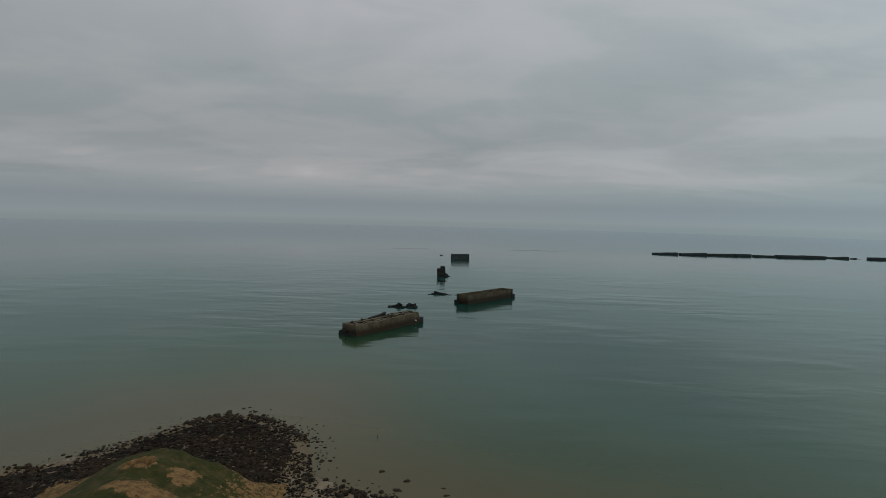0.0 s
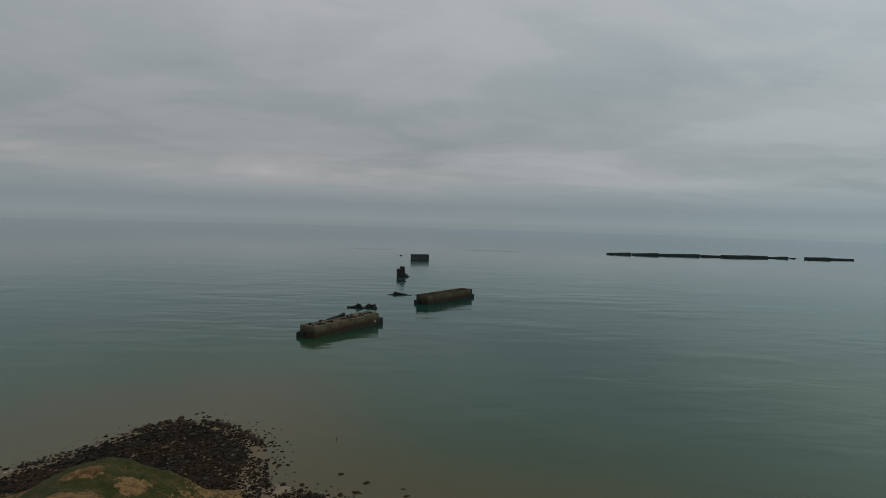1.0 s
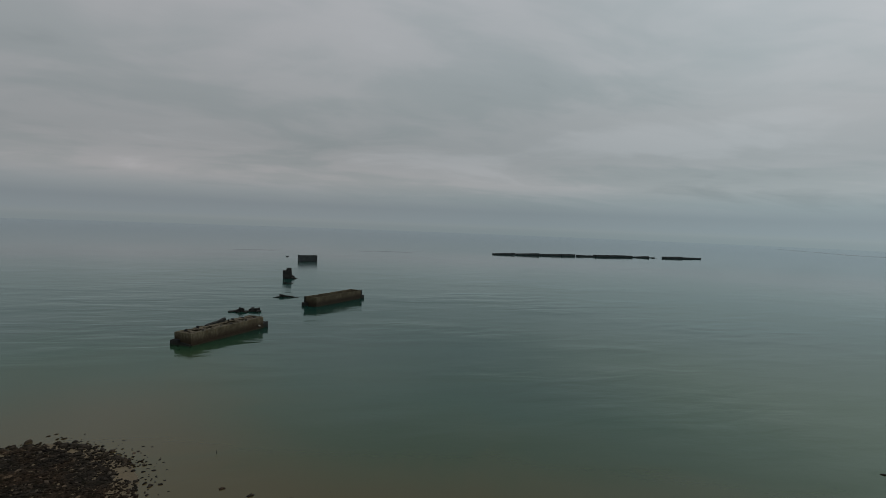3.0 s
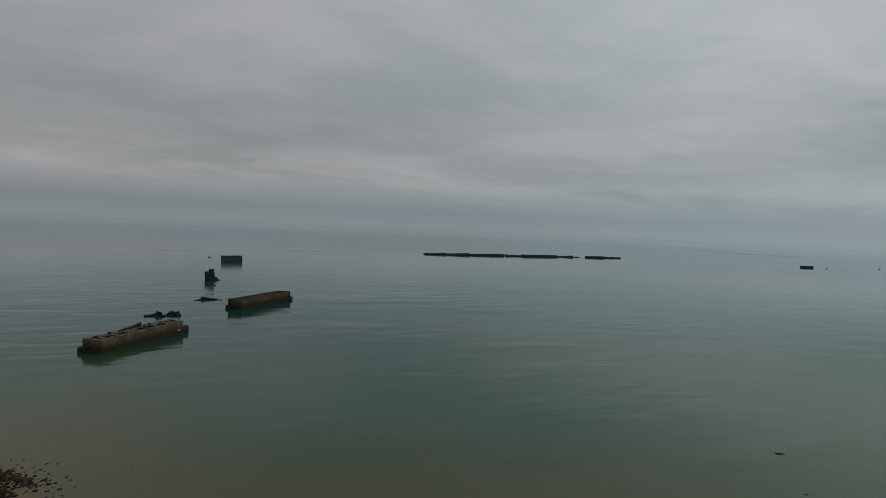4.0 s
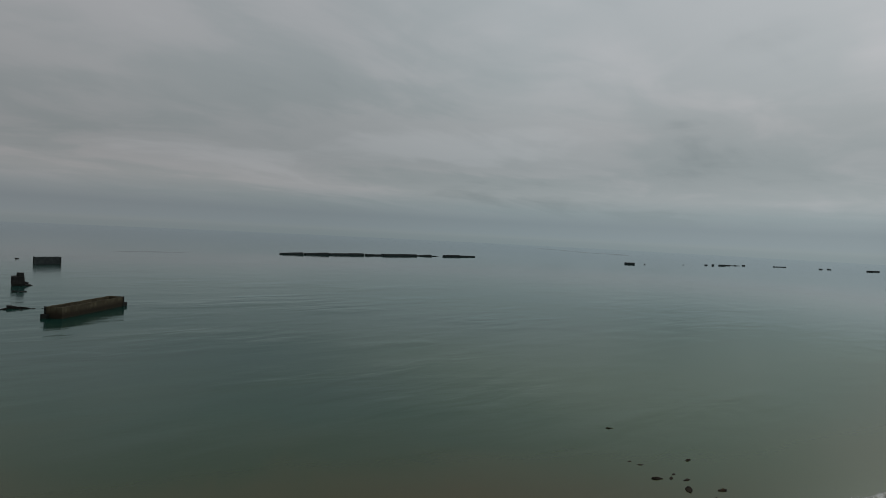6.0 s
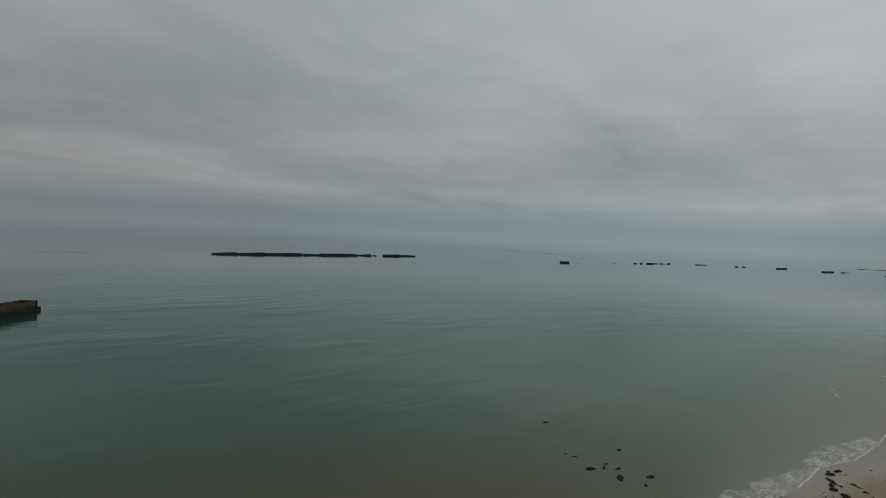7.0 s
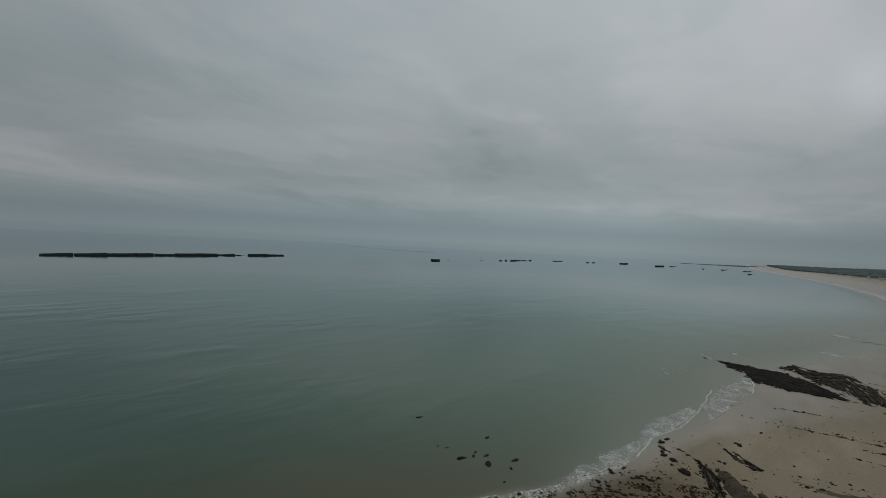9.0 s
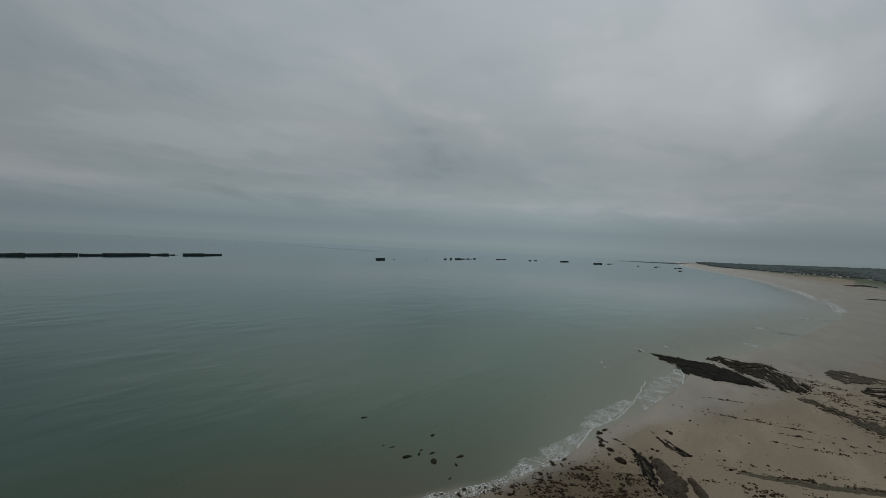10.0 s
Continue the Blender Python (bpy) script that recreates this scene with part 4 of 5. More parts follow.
def ledge(edge_a, edge_b, tall, label, seed, mat, ragged=2.0, gaps=0.0):
    """A shelf of tilted rock beds between two edges, stepped along its strike, with a frayed rim and sand in the hollows."""
    def along(line, n):
        line = np.array(line, float)
        run = np.concatenate([[0], np.cumsum(np.hypot(*np.diff(line, axis=0).T))])
        s = np.linspace(0, run[-1], n)
        return np.stack([np.interp(s, run, line[:, 0]), np.interp(s, run, line[:, 1])], -1), run[-1]

    long = max(along(edge_a, 2)[1], along(edge_b, 2)[1])
    n = int(long / 0.5)
    a, b = along(edge_a, n)[0], along(edge_b, n)[0]
    span = np.hypot(*(a - b).T)
    margin = min(4.0, 0.6 * float(span.mean()) + 0.4)
    m = int(max(12, (span.max() + 2 * margin) / 0.45))
    across = np.linspace(0, 1, m)[None] * (span + 2 * margin)[:, None] - margin
    xy = a[:, None] + (b - a)[:, None] * (across / np.maximum(span, 0.3)[:, None])[..., None]
    z = np.maximum(land(xy[..., 0], xy[..., 1]), -0.12)
    bed = np.zeros((n, m, 3))
    for i in range(n):
        f, run = i / (n - 1), i * 0.5
        tip = min(1.0, f * 12 + 0.3, (1 - f) * 8)
        for j in range(m):
            c = across[i, j]
            wide = c + 3.0 * noise.noise(Vector((run * 0.05, seed, c * 0.05)))
            bed[i, j] = run, wide, 0
            strike = noise.noise(Vector((run * 0.05, wide * 0.33, seed))) + 0.6 * noise.noise(Vector((run * 0.12, wide * 0.8, seed + 4)))
            fine = noise.noise(Vector((run * 0.45, wide * 0.9, seed + 9))) + 0.5 * noise.noise(Vector((run * 1.1, wide * 2.0, seed + 2)))
            edge = min(c, span[i] - c)
            rim = edge + ragged * (2.2 * strike + 1.1 * fine) - margin * (1 - tip)
            rim = min(rim, (edge + margin) * 1.5 - 0.6)
            patch = noise.noise(Vector((run * 0.10, wide * 0.2, seed + 6))) + 0.5 * noise.noise(Vector((run * 0.25, wide * 0.5, seed + 8)))
            hollow = gaps * max(0.0, 2.6 * patch + 1.3 * strike + 0.6 * fine - 0.1)
            v = min(1.0, max(-0.6, rim * 0.5)) - hollow
            z[i, j] += tall * (max(v, -0.6) * (0.55 + 0.22 * strike + 0.3 * patch) + (0.3 * fine if v > 0 else 0)) - 0.08
    me = raw_mesh("rock_ledge", np.concatenate([xy, z[..., None]], -1).reshape(-1, 3), grid_faces(n, m), mat, True)
    me.attributes.new("bed", "FLOAT_VECTOR", "POINT").data.foreach_set("vector", bed.ravel())
    return tagged(new("rock_ledge", me), label, "rock ledge", "rock ledges on the beach")


def strip(line, widths):
    """The two edges of a band along a line; widths: half widths at its points."""
    line = np.array(line, float)
    d = np.gradient(line, axis=0)
    side = np.stack([-d[:, 1], d[:, 0]], -1) / np.hypot(d[:, 0], d[:, 1])[:, None] * np.array(widths)[:, None]
    return line + side, line - side


ledge([(409, 22), (405, 7), (399, -9), (392, -21), (379, -30), (367, -36), (352, -42), (336, -50)], [(405, 20), (387, 12), (374, 3), (354, -3), (349, -9), (343, -15), (343, -30), (334, -48)], 0.9, "black weed-covered rock ledge running into the sea", 1, BLACK_BEDS, 2.4, 0.25)
ledge([(414, -15), (429, -25), (421, -32), (414, -39), (415, -55), (398, -56), (371, -64), (350, -68)], [(408, -17), (404, -24), (387, -31), (377, -33), (367, -44), (353, -47), (338, -54), (334, -60)], 1.0, "black and brown rock ledge broken across the wet sand", 2, BROWN_BEDS, 4.6, 0.9)
ledge([(326, -56), (325, -62), (320, -67), (314, -70), (304, -78), (290, -84), (268, -94)], [(320, -57), (312, -63), (302, -68), (292, -72), (280, -77), (272, -82), (256, -92)], 0.7, "broken brown rock ledge trailing across the beach", 3, GREY_BEDS, 4.0, 0.7)
ledge([(412, -85), (424, -91), (422, -98), (416, -104), (408, -116), (398, -135)], [(408, -84), (390, -86), (383, -90), (388, -98), (394, -112), (386, -132)], 0.8, "grey-brown rock ledge on the wet sand", 4, GREY_BEDS, 4.0, 0.7)
ledge([(368, -92), (375, -99), (379, -108), (376, -124)], [(360, -93), (356, -96), (349, -99), (340, -112)], 0.9, "dark rock ledge in long strata on the sand", 5, BROWN_BEDS, 3.6, 0.8)
ledge([(343, -92), (339, -97), (334, -110)], [(336, -92), (331, -97), (322, -108)], 0.7, "broken dark rock ledge in long strata on the sand", 6, BROWN_BEDS, 3.6, 0.9)
ledge(*strip([(380, -78), (366, -82), (352, -86), (340, -84)], [0.8, 2.2, 2.4, 0.8]), 0.35, "low weedy strand of rock in wet sand", 21, GREY_BEDS, 1.8, 0.7)
ledge(*strip([(300, -90), (280, -97), (258, -112)], [3, 4, 4]), 0.6, "broken line of dark rock on the beach", 16, BROWN_BEDS, 2.4, 0.6)
reef("rock_ledge", [(421, 34), (410, 28), (402, 24)], [0.4, 0.9, 0.5], 0.5, "thin dark rock ledge awash in the sea", 17, REEF, 0.4)
ledge(*strip([(228, 9), (216.5, 2.4), (210.8, -0.9), (207.5, -5.0), (203.5, -8)], [0.9, 2.2, 2.6, 2.0, 0.8]), 0.9, "narrow dark rock ledge on the sand", 7, BROWN_BEDS, 1.3, 0.2)
ledge(*strip([(206, -6.5), (203.5, -13), (201, -21), (200, -28), (201, -38), (201, -43), (203, -52), (207, -62), (211, -78)], [1.0, 1.2, 2.0, 3.2, 4.0, 3.2, 2.8, 2.8, 2.8]), 0.34, "low flat band of wet grey rock in the sand", 8, PAVEMENT, 0.7, 0.0)
ledge(*strip([(213, 24), (208, 17.5), (202.5, 12.6), (191.5, 9.2), (176, 4.1), (160, -3)], [0.8, 1.5, 1.9, 2.0, 2.2, 2.4]), 1.2, "dark broken rock ridge running down the beach", 9, BROWN_BEDS, 1.2, 0.3)
ledge(*strip([(210, 26), (203, 22.5), (197, 17), (187, 10.5)], [0.8, 1.4, 1.4, 0.8]), 0.9, "narrow dark rock ridge on the beach", 18, BROWN_BEDS, 1.5, 0.5)
reef("boulder_ridge", [(199, 5.2), (190, 2.4), (180, -0.9), (168, -3)], [1.8, 3.4, 4.2, 3.6], 1.7, "large rounded grey rock on the beach", 9, RIDGE, 0.13)
reef("boulder_ridge", [(186.5, -5.6), (180, -8.0), (170, -11)], [0.9, 1.8, 1.8], 1.2, "rounded grey rock on the beach", 10, RIDGE, 0.2)
for line, half, label, seed in [([(314, -16), (313, -23.5)], [0.4, 0.5], "short dark line of rock in wet sand", 11), ([(300.6, -16), (300.7, -23), (302.7, -32)], [0.5, 0.7, 0.5], "thin dark line of rock in wet sand", 12),
                                ([(322, -35), (322, -43), (321, -52)], [0.5, 0.9, 0.6], "faint brown line of rock in wet sand", 13), ([(302.5, -45), (299.5, -53)], [0.4, 0.5], "short brown line of rock in the sand", 14),
                                ([(268.5, -17), (268.3, -26), (266, -37), (265.1, -44), (266, -55)], [0.5, 0.8, 0.9, 0.7, 0.5], "thin grey line of rock in the sand", 15), ([(243, -38), (239.6, -44), (241, -50), (240.3, -62)], [0.4, 0.6, 0.6, 0.5], "thin broken line of dark rock in the sand", 19)]:
    ledge(*strip(line, half), 0.3, label, seed, GREY_BEDS, 1.0, 0.35)
reef("rock_ledge", [(1290, -315), (1302, -376)], [2, 2.5], 1.6, "low dark line of rock on the far beach", 14, REEF, 0.15)
reef("rock_ledge", [(1960, -430), (1880, -440), (1800, -470)], [6, 7, 8], 2.2, "dark rocks at the head of the far beach", 15, REEF, 0.35)
reef("rock_ledge", [(836, -164), (822, -170)], [1.2, 1.2], 0.35, "low weedy rock awash in the shallow bay", 22, REEF, 0.3)
reef("rock_ledge", [(632, -82), (622, -94), (616, -104)], [0.8, 2.4, 1.0], 0.3, "low weedy rock awash in the shallow bay", 23, REEF, 0.5)
for x, y, size, stretch, turn in [(197.6, 20.2, 1.5, 1.15, 60), (188.6, 15.6, 2.2, 1.35, 60), (203.7, 24.7, 1.1, 1.3, 30), (229.3, 0.9, 1.3, 1.2, 20), (231, 2.2, 0.9, 1.2, 80), (219, 25.2, 1.1, 1.7, 150), (213.6, 26.6, 1.2, 1.6, 140),
                                  (216, 27.4, 0.6, 1.5, 140), (200.3, 23.8, 1.2, 1.3, 120), (196.9, 6.5, 1.0, 1.2, 0), (251.9, -6.1, 0.8, 1.6, 150), (265.9, -12.5, 0.6, 1.4, 0), (275.5, -13.8, 0.6, 1.4, 0),
                                  (218.3, -16, 0.6, 1.2, 0), (205.7, 4.8, 0.8, 1.2, 0), (206.5, 6.4, 0.7, 1.2, 50), (234, -27, 0.6, 1.3, 0), (256, -70, 0.8, 1.3, 20), (222, -66, 0.7, 1.2, 0)]:
    boulder(x, y, 0.8 * size, stretch, turn, 0.15 * size, "dark brown rounded boulder bedded in the beach sand", BEACH_MESH, "boulders on the beach")

post = root("marker_post", -19.6, 169.1, 0, 0, "thin dark wooden post standing in shallow water", "post")
part("shaft", worn_box((-0.06, 0.06, -0.06, 0.06, -1.6, 1.1), (1, 1, 6), ROCK, 5, 0.03), post)


# ---- the headland's end ----
def headland():
    xs, ys = np.arange(-118, -22, 0.55), np.arange(52, 142, 0.55)
    x, y = np.meshgrid(xs, ys, indexing="ij")
    prof = np.interp(x, (-106, -96.6, -89.4, -82.2, -75, -69.2, -64.2, -59.2, -53.5, -47.7, -43.4, -38), (-1.0, 0.7, 3.5, 7.8, 10.9, 12.4, 11.9, 9.8, 7.3, 4.5, 2.6, -0.6))
    rough = np.array([noise.noise(Vector((a * 0.11, b * 0.11, 1))) + 0.4 * noise.noise(Vector((a * 0.3, b * 0.3, 4))) + 0.25 * noise.noise(Vector((a * 0.8, b * 0.8, 4))) for a, b in zip(x.ravel(), y.ravel())]).reshape(x.shape)
    front = 138.5 + rough * 1.5
    rise = smooth((front - y) / 8)
    z = prof * rise + np.clip(130 - y, 0, 80) * 0.07 * np.clip(prof / 6, 0, 1) + rough * 0.45 * np.clip(prof / 3, 0, 1)
    z = np.where((prof > 0) & (rise > 0.02), z + 0.25, -0.8)
    pit = np.hypot((x + 69.8) / 3.8, (y - 120.6) / 3.2)
    z = z - 1.5 * smooth((0.9 - pit) / 0.2) + 1.2 * smooth((0.5 - pit) / 0.25) + 0.4 * np.exp(-((pit - 1.08) / 0.18) ** 2)
    me = raw_mesh("headland", np.stack([x, y, z], -1).reshape(-1, 3), grid_faces(len(xs), len(ys)), TURF)
    bare = np.zeros_like(x)
    for px, py, a, b in ((-69.6, 120.6, 4.1, 3.3), (-59.0, 120.4, 2.9, 3.6), (-62.5, 109.5, 8.0, 3.6)):
        bare = np.maximum(bare, 1.15 - ((x - px) / a) ** 2 * 0.6 - ((y - py) / b) ** 2 * 0.6)
    fray = np.array([noise.noise(Vector((a * 0.45, b * 0.45, 7))) + 0.7 * noise.noise(Vector((a * 1.1, b * 1.1, 2))) for a, b in zip(x.ravel(), y.ravel())]).reshape(x.shape)
    bare = np.where(bare > 0, bare + 0.55 * fray, bare)
    steep = np.hypot(*np.gradient(z, 0.55))
    bare = np.maximum(bare, np.clip((steep - 0.55) * 1.5, 0, 0.75))
    bare = np.maximum(bare, np.clip(1.06 - prof * 0.125 + 0.4 * fray, 0, 0.65))
    at = me.attributes.new("bare", "FLOAT", "POINT")
    at.data.foreach_set("value", np.clip(bare, 0, 1).ravel())
    return tagged(new("headland", me), "grassy end of a clay headland with bare trodden patches", "headland", kind="structure")


headland()


# ---- foam along the near shore ----
def foam(name, line, seaward, landward, label, strength=1.0, mat=None, kind="foam"):
    line = np.array(line, float)
    run = np.concatenate([[0], np.cumsum(np.hypot(*np.diff(line, axis=0).T))])
    n, m = int(run[-1] / 1.0), 16
    s = np.linspace(0, run[-1], n)
    cx, cy = np.interp(s, run, line[:, 0]), np.interp(s, run, line[:, 1])
    a, b = np.interp(s, run, seaward), np.interp(s, run, landward)
    dx, dy = np.gradient(cx), np.gradient(cy)
    ln = np.hypot(dx, dy)
    u = np.linspace(0, 1, m)
    off = a[:, None] * (1 - u) - b[:, None] * u
    x, y = cx[:, None] - (dy / ln)[:, None] * off, cy[:, None] + (dx / ln)[:, None] * off
    z = np.maximum(land(x, y), 0) + 0.035
    me = raw_mesh(name, np.stack([x, y, z], -1).reshape(-1, 3), grid_faces(n, m)[:, ::-1], mat or FOAM)
    fade = np.minimum(1, 6 * np.minimum(s, run[-1] - s) / run[-1])[:, None] * np.minimum(1, np.minimum(u / 0.35, (1 - u) / 0.06))[None] * strength
    at = me.attributes.new("froth", "FLOAT", "POINT")
    at.data.foreach_set("value", fade.ravel())
    return tagged(new(name, me), label, kind, kind="stuff")


def foam_between(out, back, strength, label):
    """Froth between a seaward and a landward edge."""
    def along(line, n):
        line = np.array(line, float)
        run = np.concatenate([[0], np.cumsum(np.hypot(*np.diff(line, axis=0).T))])
        s = np.linspace(0, run[-1], n)
        return np.stack([np.interp(s, run, line[:, 0]), np.interp(s, run, line[:, 1])], -1)

    n, m = 260, 30
    a, b, u = along(out, n), along(back, n), np.linspace(0, 1, m)
    a = a + np.array([(noise.noise(Vector((p * 0.13, q * 0.13, 3))) * 3.0, noise.noise(Vector((p * 0.13, q * 0.13, 8))) * 3.0) for p, q in a])
    b = b + np.array([(noise.noise(Vector((p * 0.15, q * 0.15, 5))) * 1.6, noise.noise(Vector((p * 0.15, q * 0.15, 1))) * 1.6) for p, q in b])
    xy = a[:, None] * (1 - u)[None, :, None] + b[:, None] * u[None, :, None]
    z = np.maximum(land(xy[..., 0], xy[..., 1]), 0) + 0.035
    me = raw_mesh("surf_foam", np.concatenate([xy, z[..., None]], -1).reshape(-1, 3), grid_faces(n, m)[:, ::-1], FOAM)
    s = np.linspace(0, 1, n)
    wave = np.array([0.25 * noise.noise(Vector((v * 22, 2, 0))) + 0.2 * noise.noise(Vector((v * 60, 5, 0))) for v in s])
    fade = (strength + wave[:, None]) * np.minimum(1, 14 * np.minimum(s, 1 - s))[:, None] * np.minimum(1, np.minimum(u / 0.28, (1 - u) / 0.08))[None]
    cloud = np.array([noise.noise(Vector((p * 0.16, q * 0.16, 4))) + 0.6 * noise.noise(Vector((p * 0.5, q * 0.5, 6))) for p, q in xy.reshape(-1, 2)]).reshape(n, m)
    fade = fade + 0.2 * cloud * np.minimum(1, 4 * fade)
    at = me.attributes.new("froth", "FLOAT", "POINT")
    at.data.foreach_set("value", np.clip(fade, 0, 1.2).ravel())
    return tagged(new("surf_foam", me), label, "foam", kind="stuff")


foam_between([(281, 20), (270, 25.4), (255, 29.8), (243.5, 35), (228.4, 38.3), (220, 36), (210, 35.5), (201, 39.1), (189, 45.5), (181.3, 44.5), (173, 46.5), (165, 49), (154, 50.5), (148.7, 52.5), (141, 58.5), (128, 67), (116, 75)],
             [(279, 17.5), (263, 18.4), (247, 21.5), (237, 22.9), (227, 26.7), (217, 31), (209, 31), (202.5, 30.8), (193, 31.5), (184, 32.5), (176, 34.7), (169, 37.2), (158, 43), (149.4, 44.8), (143, 47), (130, 57), (114, 70)], 1.06, "lacy white surf spread along the sand")
foam_between([(281, 18), (292, 18.5), (313, 17.2), (325.5, 16.3), (342.3, 11), (353.6, 5.5), (374, 4)], [(248, 14.5), (258, 11), (269, 8.6), (284, 5), (298.4, 2.5), (313, -0.6), (330, -3.4), (352, -2.5), (370, -1)], 0.97, "thin white wash running up wet sand")
foam("surf_foam", [(372, 2.5), (366.4, -0.5), (345.5, -2.4), (321, -2.3), (311, -0.2), (293, 0.4), (272, 6)], [0.8, 0.8, 0.8, 0.5, 0.7, 0.5, 0.4], [0.5, 0.8, 0.8, 0.4, 0.6, 0.4, 0.3], "thin white edge of a spent wave on wet sand", 0.95)
foam("surf_foam", [(404, 22), (415, 26), (425, 34)], [1.5, 1.5, 0.8], [0.8, 1, 0.8], "froth round a rock ledge awash", 1.0)
foam("surf_foam", [(448, 10), (444, 11), (438, 8)], [1.2, 2, 1], [1, 1.5, 1], "small breaking patch of froth on the sea", 1.25)
foam("surf_foam", [(343, 43.5), (334, 41)], [1, 1.6], [1, 1], "small patch of froth on the sea", 1.15)
foam("surf_foam", [(355, 46), (347, 46)], [0.8, 1.4], [0.8, 1], "small patch of froth on the sea", 1.05)
foam("surf_foam", [(650, -66), (632, -74), (618, -80)], [4, 9, 4], [4, 8, 4], "faint patch of froth in the shallow bay", 1.0)
foam("surf_foam", [(515, -46), (500, -57), (488, -70)], [4, 10, 5], [4, 11, 5], "faint patch of froth in the shallow bay", 0.95)
foam("surf_foam", [(800, -130), (786, -136), (775, -141)], [3, 6, 3], [3, 5, 3], "faint patch of froth in the shallow bay", 0.95)
foam("surf_foam", [(-128, 134), (-120.8, 139), (-108, 150), (-98, 160), (-89, 174), (-78, 185)], [0.5, 0.8, 0.6, 0.5, 0.5, 0.4], [6, 6, 4, 3, 3, 2], "thin foam among shore boulders", 0.45)
foam("surf_foam", [(-24, 139), (-19, 136.5), (-15, 134.5)], [1, 1.5, 1], [2, 3, 2], "thin foam among shore boulders", 0.5)
foam("surf_foam", [(930, -203), (990, -210), (1085, -215), (1253, -222), (1488, -229), (1899, -212), (2270, -158), (2600, -112)], [6, 14, 16, 16, 14, 11, 8, 4], [6, 10, 11, 11, 9, 8, 6, 3], "long white line of surf on a far beach", 1.3)
foam("surf_foam", [(880, -186), (925, -198), (985, -210), (1090, -221), (1250, -228)], [5, 9, 11, 11, 8], [8, 13, 13, 11, 8], "broad white surf at the head of the bay", 1.25)
foam("drift_weed", [(612, -78), (607, -90), (598, -112)], [4, 9, 4], [4, 10, 4], "dark drift weed lying in shallow water", 0.85, WEED, "weed")
foam("drift_weed", [(781, -149), (779, -158), (775, -170)], [3, 6, 3], [3, 6, 3], "dark drift weed at the edge of a shallow bay", 0.95, WEED, "weed")


def crest(line, tall, label):
    """A small breaking crest."""
    line = np.array(line, float)
    run = np.concatenate([[0], np.cumsum(np.hypot(*np.diff(line, axis=0).T))])
    n = int(run[-1] / 0.6)
    s = np.linspace(0, run[-1], n)
    cx, cy = np.interp(s, run, line[:, 0]), np.interp(s, run, line[:, 1])
    dx, dy = np.gradient(cx), np.gradient(cy)
    ln = np.hypot(dx, dy)
    verts = []
    for i in range(n):
        wob = noise.noise(Vector((s[i] * 0.08, 1, 0))) * 0.8 + noise.noise(Vector((s[i] * 0.4, 1, 0))) * 0.2
        h = tall * (0.4 + 0.6 * abs(noise.noise(Vector((s[i] * 0.2, 4, 0)))) * 2) * min(1, 8 * min(s[i], run[-1] - s[i]) / run[-1])
        for off, z in ((0.55, -0.05), (0.25, 0.8 * h), (0.0, h), (-0.2, 0.5 * h), (-0.35, -0.05)):
            verts.append((cx[i] - dy[i] / ln[i] * (off + wob), cy[i] + dx[i] / ln[i] * (off + wob), z))
    return tagged(new("breaking_wave", raw_mesh("breaking_wave", verts, grid_faces(n, 5)[:, ::-1], CREST)), label, "wave", kind="stuff")


CREST, _t, _b = material("wave_crest", 0.7)
_t.links.new(ramp(_t, noise_tex(_t, place(_t), 1.6, 5, 0.7), [(0.4, (0.22, 0.23, 0.20)), (0.6, (0.68, 0.68, 0.66))]), _b.inputs["Base Color"])
crest([(297, 17.6), (279, 17.9), (258, 19.9), (245, 21.5), (237, 22.9), (228, 26.4), (217, 30.4), (209, 31)], 0.5, "small breaking wave by the shore")
crest([(316, 17.0), (306, 17.2), (297, 17.6)], 0.2, "low unbroken end of a small wave")
crest([(375, 4), (366.4, -0.5), (345.5, -2.4), (321, -2.3)], 0.2, "thin breaking wave against a rock ledge")
crest([(217, 31), (209, 31), (202.5, 30.8), (192.9, 31.5)], 0.15, "thin white edge of a spent wave on sand")

# ---- far coast: houses and woods ----
def house_meshes():
    made = []
    for w, d, h in ((7, 6, 4.5), (11, 7, 5), (6.5, 6.5, 6)):
        wall = worn_box((-w / 2, w / 2, -d / 2, d / 2, -2, h), (2, 2, 2), RENDER_WALL, 1, 0.0)
        e, r = 0.5, d * 0.42
        v = [(-w / 2 - e, -d / 2 - e, h), (w / 2 + e, -d / 2 - e, h), (w / 2 + e, d / 2 + e, h), (-w / 2 - e, d / 2 + e, h), (-w / 2 - e, 0, h + r), (w / 2 + e, 0, h + r)]
        roof = raw_mesh("roof", v, [[0, 1, 5, 4], [2, 3, 4, 5], [1, 2, 5], [3, 0, 4], [3, 2, 1, 0]], SLATE, True)
        pane = worn_box((-0.6, 0.6, -0.06, 0.06, 0, 1.4), (1, 1, 1), PANE, 1, 0.0)
        made.append((wall, roof, pane, w, d, h))
    return made


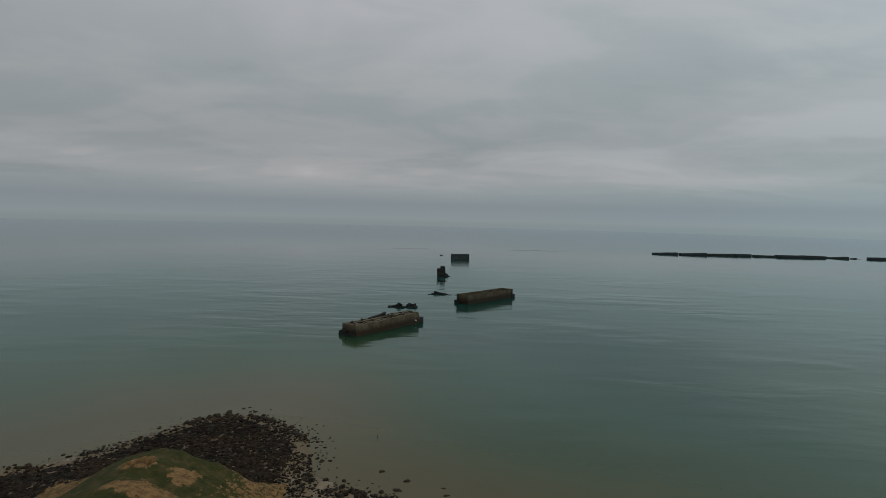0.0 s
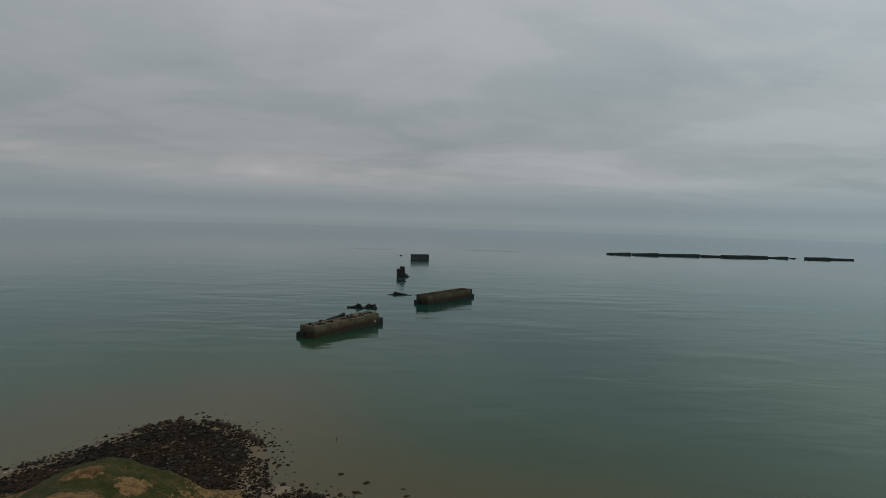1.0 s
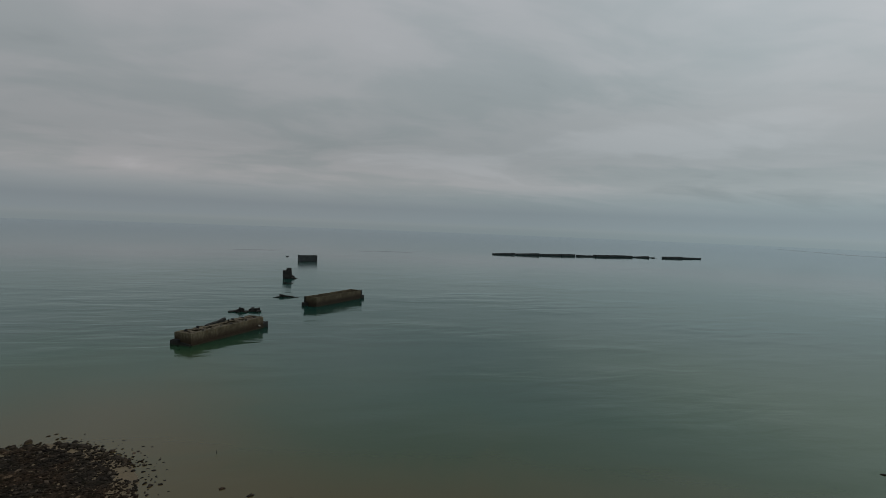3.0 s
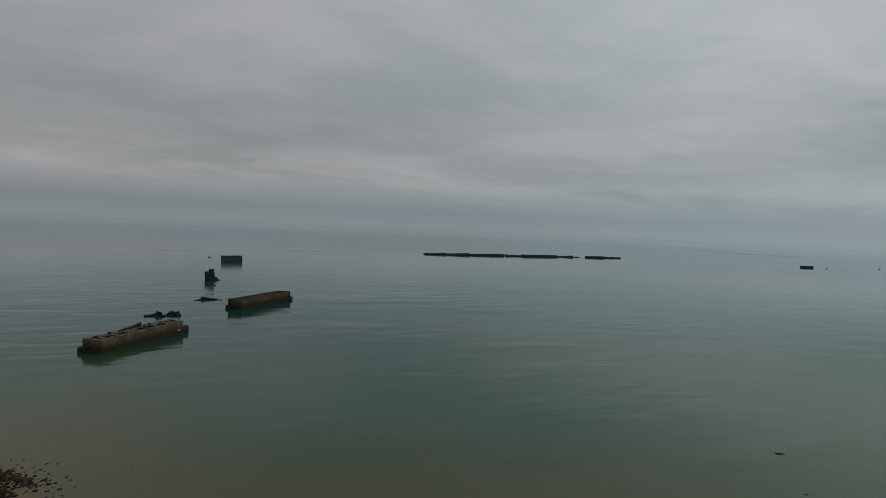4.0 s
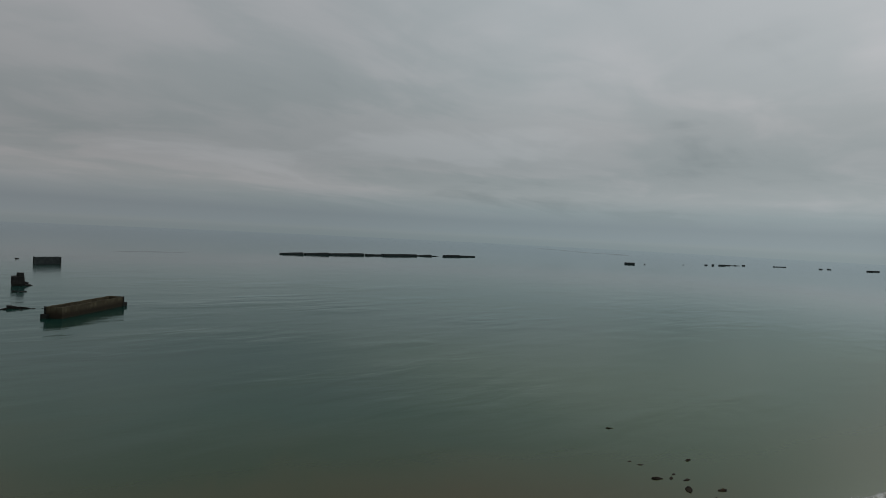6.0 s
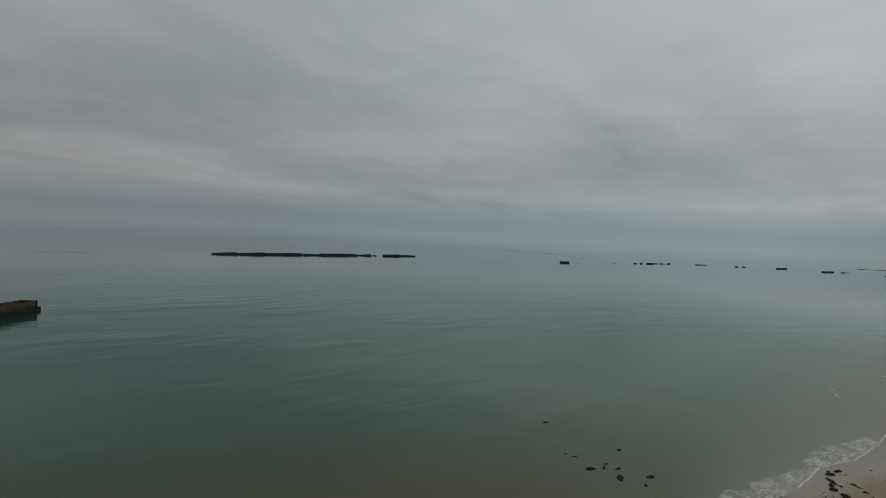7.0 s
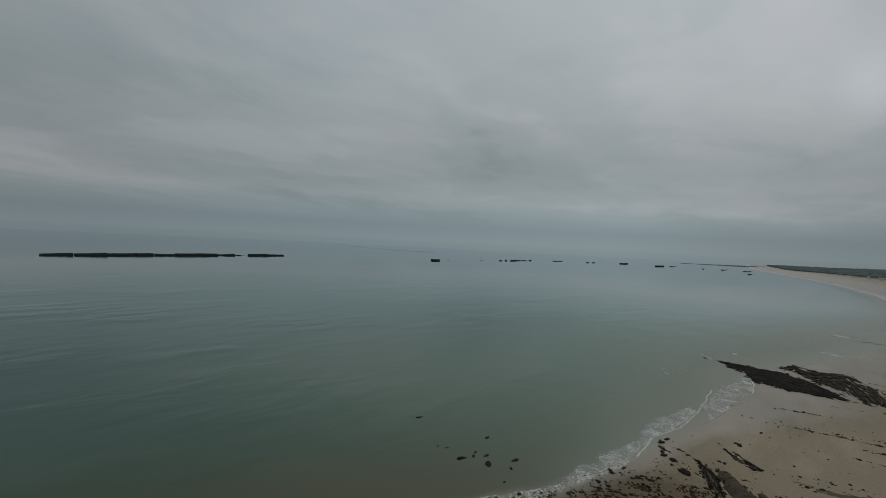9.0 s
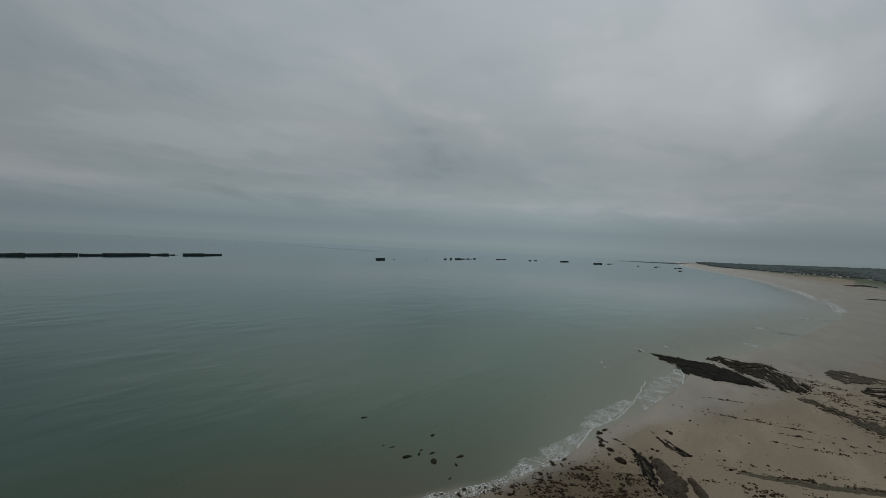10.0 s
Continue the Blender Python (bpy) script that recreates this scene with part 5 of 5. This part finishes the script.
HOUSES = house_meshes()
hr = random.Random(12)
ROW = np.array([(3159, -218), (2907, -318), (2699, -401), (2701, -502), (2613, -580), (2457, -631), (2259, -609)], float)
for count in range(64):
    t = hr.random() * 3.3 + 1.7
    k = int(t)
    x, y = ROW[k] + (ROW[k + 1] - ROW[k]) * (t - k)
    out = 1 + hr.uniform(0, 1) ** 1.4 * 420 / math.hypot(x, y)
    x, y = x * out, y * out + hr.uniform(-12, 12)
    z = float(land(x, y))
    wall, roof, pane, w, d, h = hr.choice(HOUSES)
    ob = root("house", x, y, z, hr.choice((15, 105, 60, 100)), "small pale rendered house with a pitched roof behind the far beach", "house", "houses along the far shore")
    part("wall", wall, ob)
    part("roof", roof, ob)
    for i in range(3):
        win = part("window", pane, ob)
        win.location = ((i - 1) * w * 0.3, -d / 2 - 0.05, 1.2)

wx, wy = rng.uniform(2100, 4700, 30000), rng.uniform(-1250, 40, 30000)
wd = inland(wx, wy) - np.interp(wx, DUNE_X, DUNE_D)
lump = np.array([noise.noise(Vector((x * 0.004, y * 0.006, 2))) + 0.5 * noise.noise(Vector((x * 0.013, y * 0.013, 5))) for x, y in zip(wx, wy)])
village = np.exp(-((np.degrees(np.arctan2(wx, wy)) - 101) / 2.2) ** 4)
ok = (wd > 105 + 60 * village) & (rng.random(30000) > 0.72 * village * smooth((620 - wd) / 120)) & (rng.random(30000) < np.clip(0.6 + lump * 1.3, 0.05, 1)) & (np.degrees(np.arctan2(wx, wy)) < 110)
wx, wy = wx[ok][:11000], wy[ok][:11000]
SPOT_Z = land(wx, wy) - 1.0
scattered("far_woods", list(zip(wx, wy, rng.lognormal(2.0, 0.35, len(wx)).clip(4, 15), rng.uniform(0.8, 1.5, len(wx)), rng.uniform(0, 6.3, len(wx)))), WOODS, "dark woods and hedges on low hills behind a far shore", "woods", False)

# the closed canopy between the taller crowns
wa, wr = np.meshgrid(np.radians(np.arange(86, 110, 0.12)), np.arange(2120, 4800, 22.0), indexing="ij")
wx, wy = wr * np.sin(wa), wr * np.cos(wa)
lump = np.array([noise.noise(Vector((x * 0.02, y * 0.02, 7))) + 0.6 * noise.noise(Vector((x * 0.06, y * 0.06, 3))) for x, y in zip(wx.ravel(), wy.ravel())]).reshape(wx.shape)
wd, village = inland(wx, wy) - np.interp(wx, DUNE_X, DUNE_D), np.exp(-((np.degrees(wa) - 101) / 2.2) ** 4)
rise = smooth((wd - 110 - 60 * village - 40 * lump) / 35) * (1 - 0.62 * village * smooth((620 - wd) / 120))
canopy = new("far_thicket", raw_mesh("far_thicket", np.stack([wx, wy, land(wx, wy) - 2 + rise * (8 + 3 * lump)], -1).reshape(-1, 3), grid_faces(*wx.shape), WOODS))
tagged(canopy, "dark closed scrub between woods behind a far shore", "thicket", kind="stuff")


def far_spit():
    """The last low tongue of the coast, running out into the haze."""
    n, m = 90, 9
    s, u = np.linspace(0, 1, n), np.linspace(-1, 1, m)
    cx, cy = 3880 + 330 * s, 445 - 560 * s
    x, y = cx[:, None] + u[None] * 18, cy[:, None] + u[None] * 30
    z = (1 - u[None] ** 2) * (1.5 + 6 * s[:, None] + np.array([1.2 * noise.noise(Vector((v * 14, 0, 0))) for v in s])[:, None]) - 0.4
    me = raw_mesh("far_spit", np.stack([x, y, z], -1).reshape(-1, 3), grid_faces(n, m)[:, ::-1], WOODS)
    return tagged(new("far_spit", me), "low dark tongue of land far across the bay", "spit", kind="structure")


far_spit()


def tide_line(line, width, label):
    """A streak of scum where two currents meet, lying on the sea."""
    line = np.array(line, float)
    run = np.concatenate([[0], np.cumsum(np.hypot(*np.diff(line, axis=0).T))])
    n = 80
    s = np.linspace(0, run[-1], n)
    cx, cy = np.interp(s, run, line[:, 0]), np.interp(s, run, line[:, 1])
    k = np.hypot(cx, cy)
    verts = []
    for i in range(n):
        taper = min(1, 5 * min(i, n - 1 - i) / n) * (0.6 + 0.5 * noise.noise(Vector((i * 0.2, 3, 0))))
        for side in (-1, 1):
            f = side * width / 2 * taper / k[i]
            verts.append((cx[i] * (1 + f), cy[i] * (1 + f), 0.03))
    return tagged(new("tide_line", raw_mesh("tide_line", verts, grid_faces(n, 2), SCUM)), label, "tide line", kind="stuff")


SCUM, _t, _b = material("sea_scum", 0.5, 0.5)
_t.links.new(ramp(_t, noise_tex(_t, place(_t), 0.01, 4), [(0.35, (0.10, 0.115, 0.10)), (0.65, (0.19, 0.18, 0.14))]), _b.inputs["Base Color"])
_t.links.new(ramp(_t, noise_tex(_t, place(_t), 0.02, 3), [(0.3, (0.05, 0.05, 0.05)), (0.7, (0.26, 0.26, 0.26))]), _b.inputs["Alpha"])
tide_line([(2870, 2600), (2700, 2170), (2560, 1870), (2630, 1650), (2450, 1500)], 300, "faint long streak of scum on a calm sea")
tide_line([(-120, 1244), (-70, 1252), (-20, 1255)], 50, "faint streak of scum on a calm sea")
tide_line([(150, 1287), (232, 1296), (300, 1277)], 50, "faint streak of scum on a calm sea")
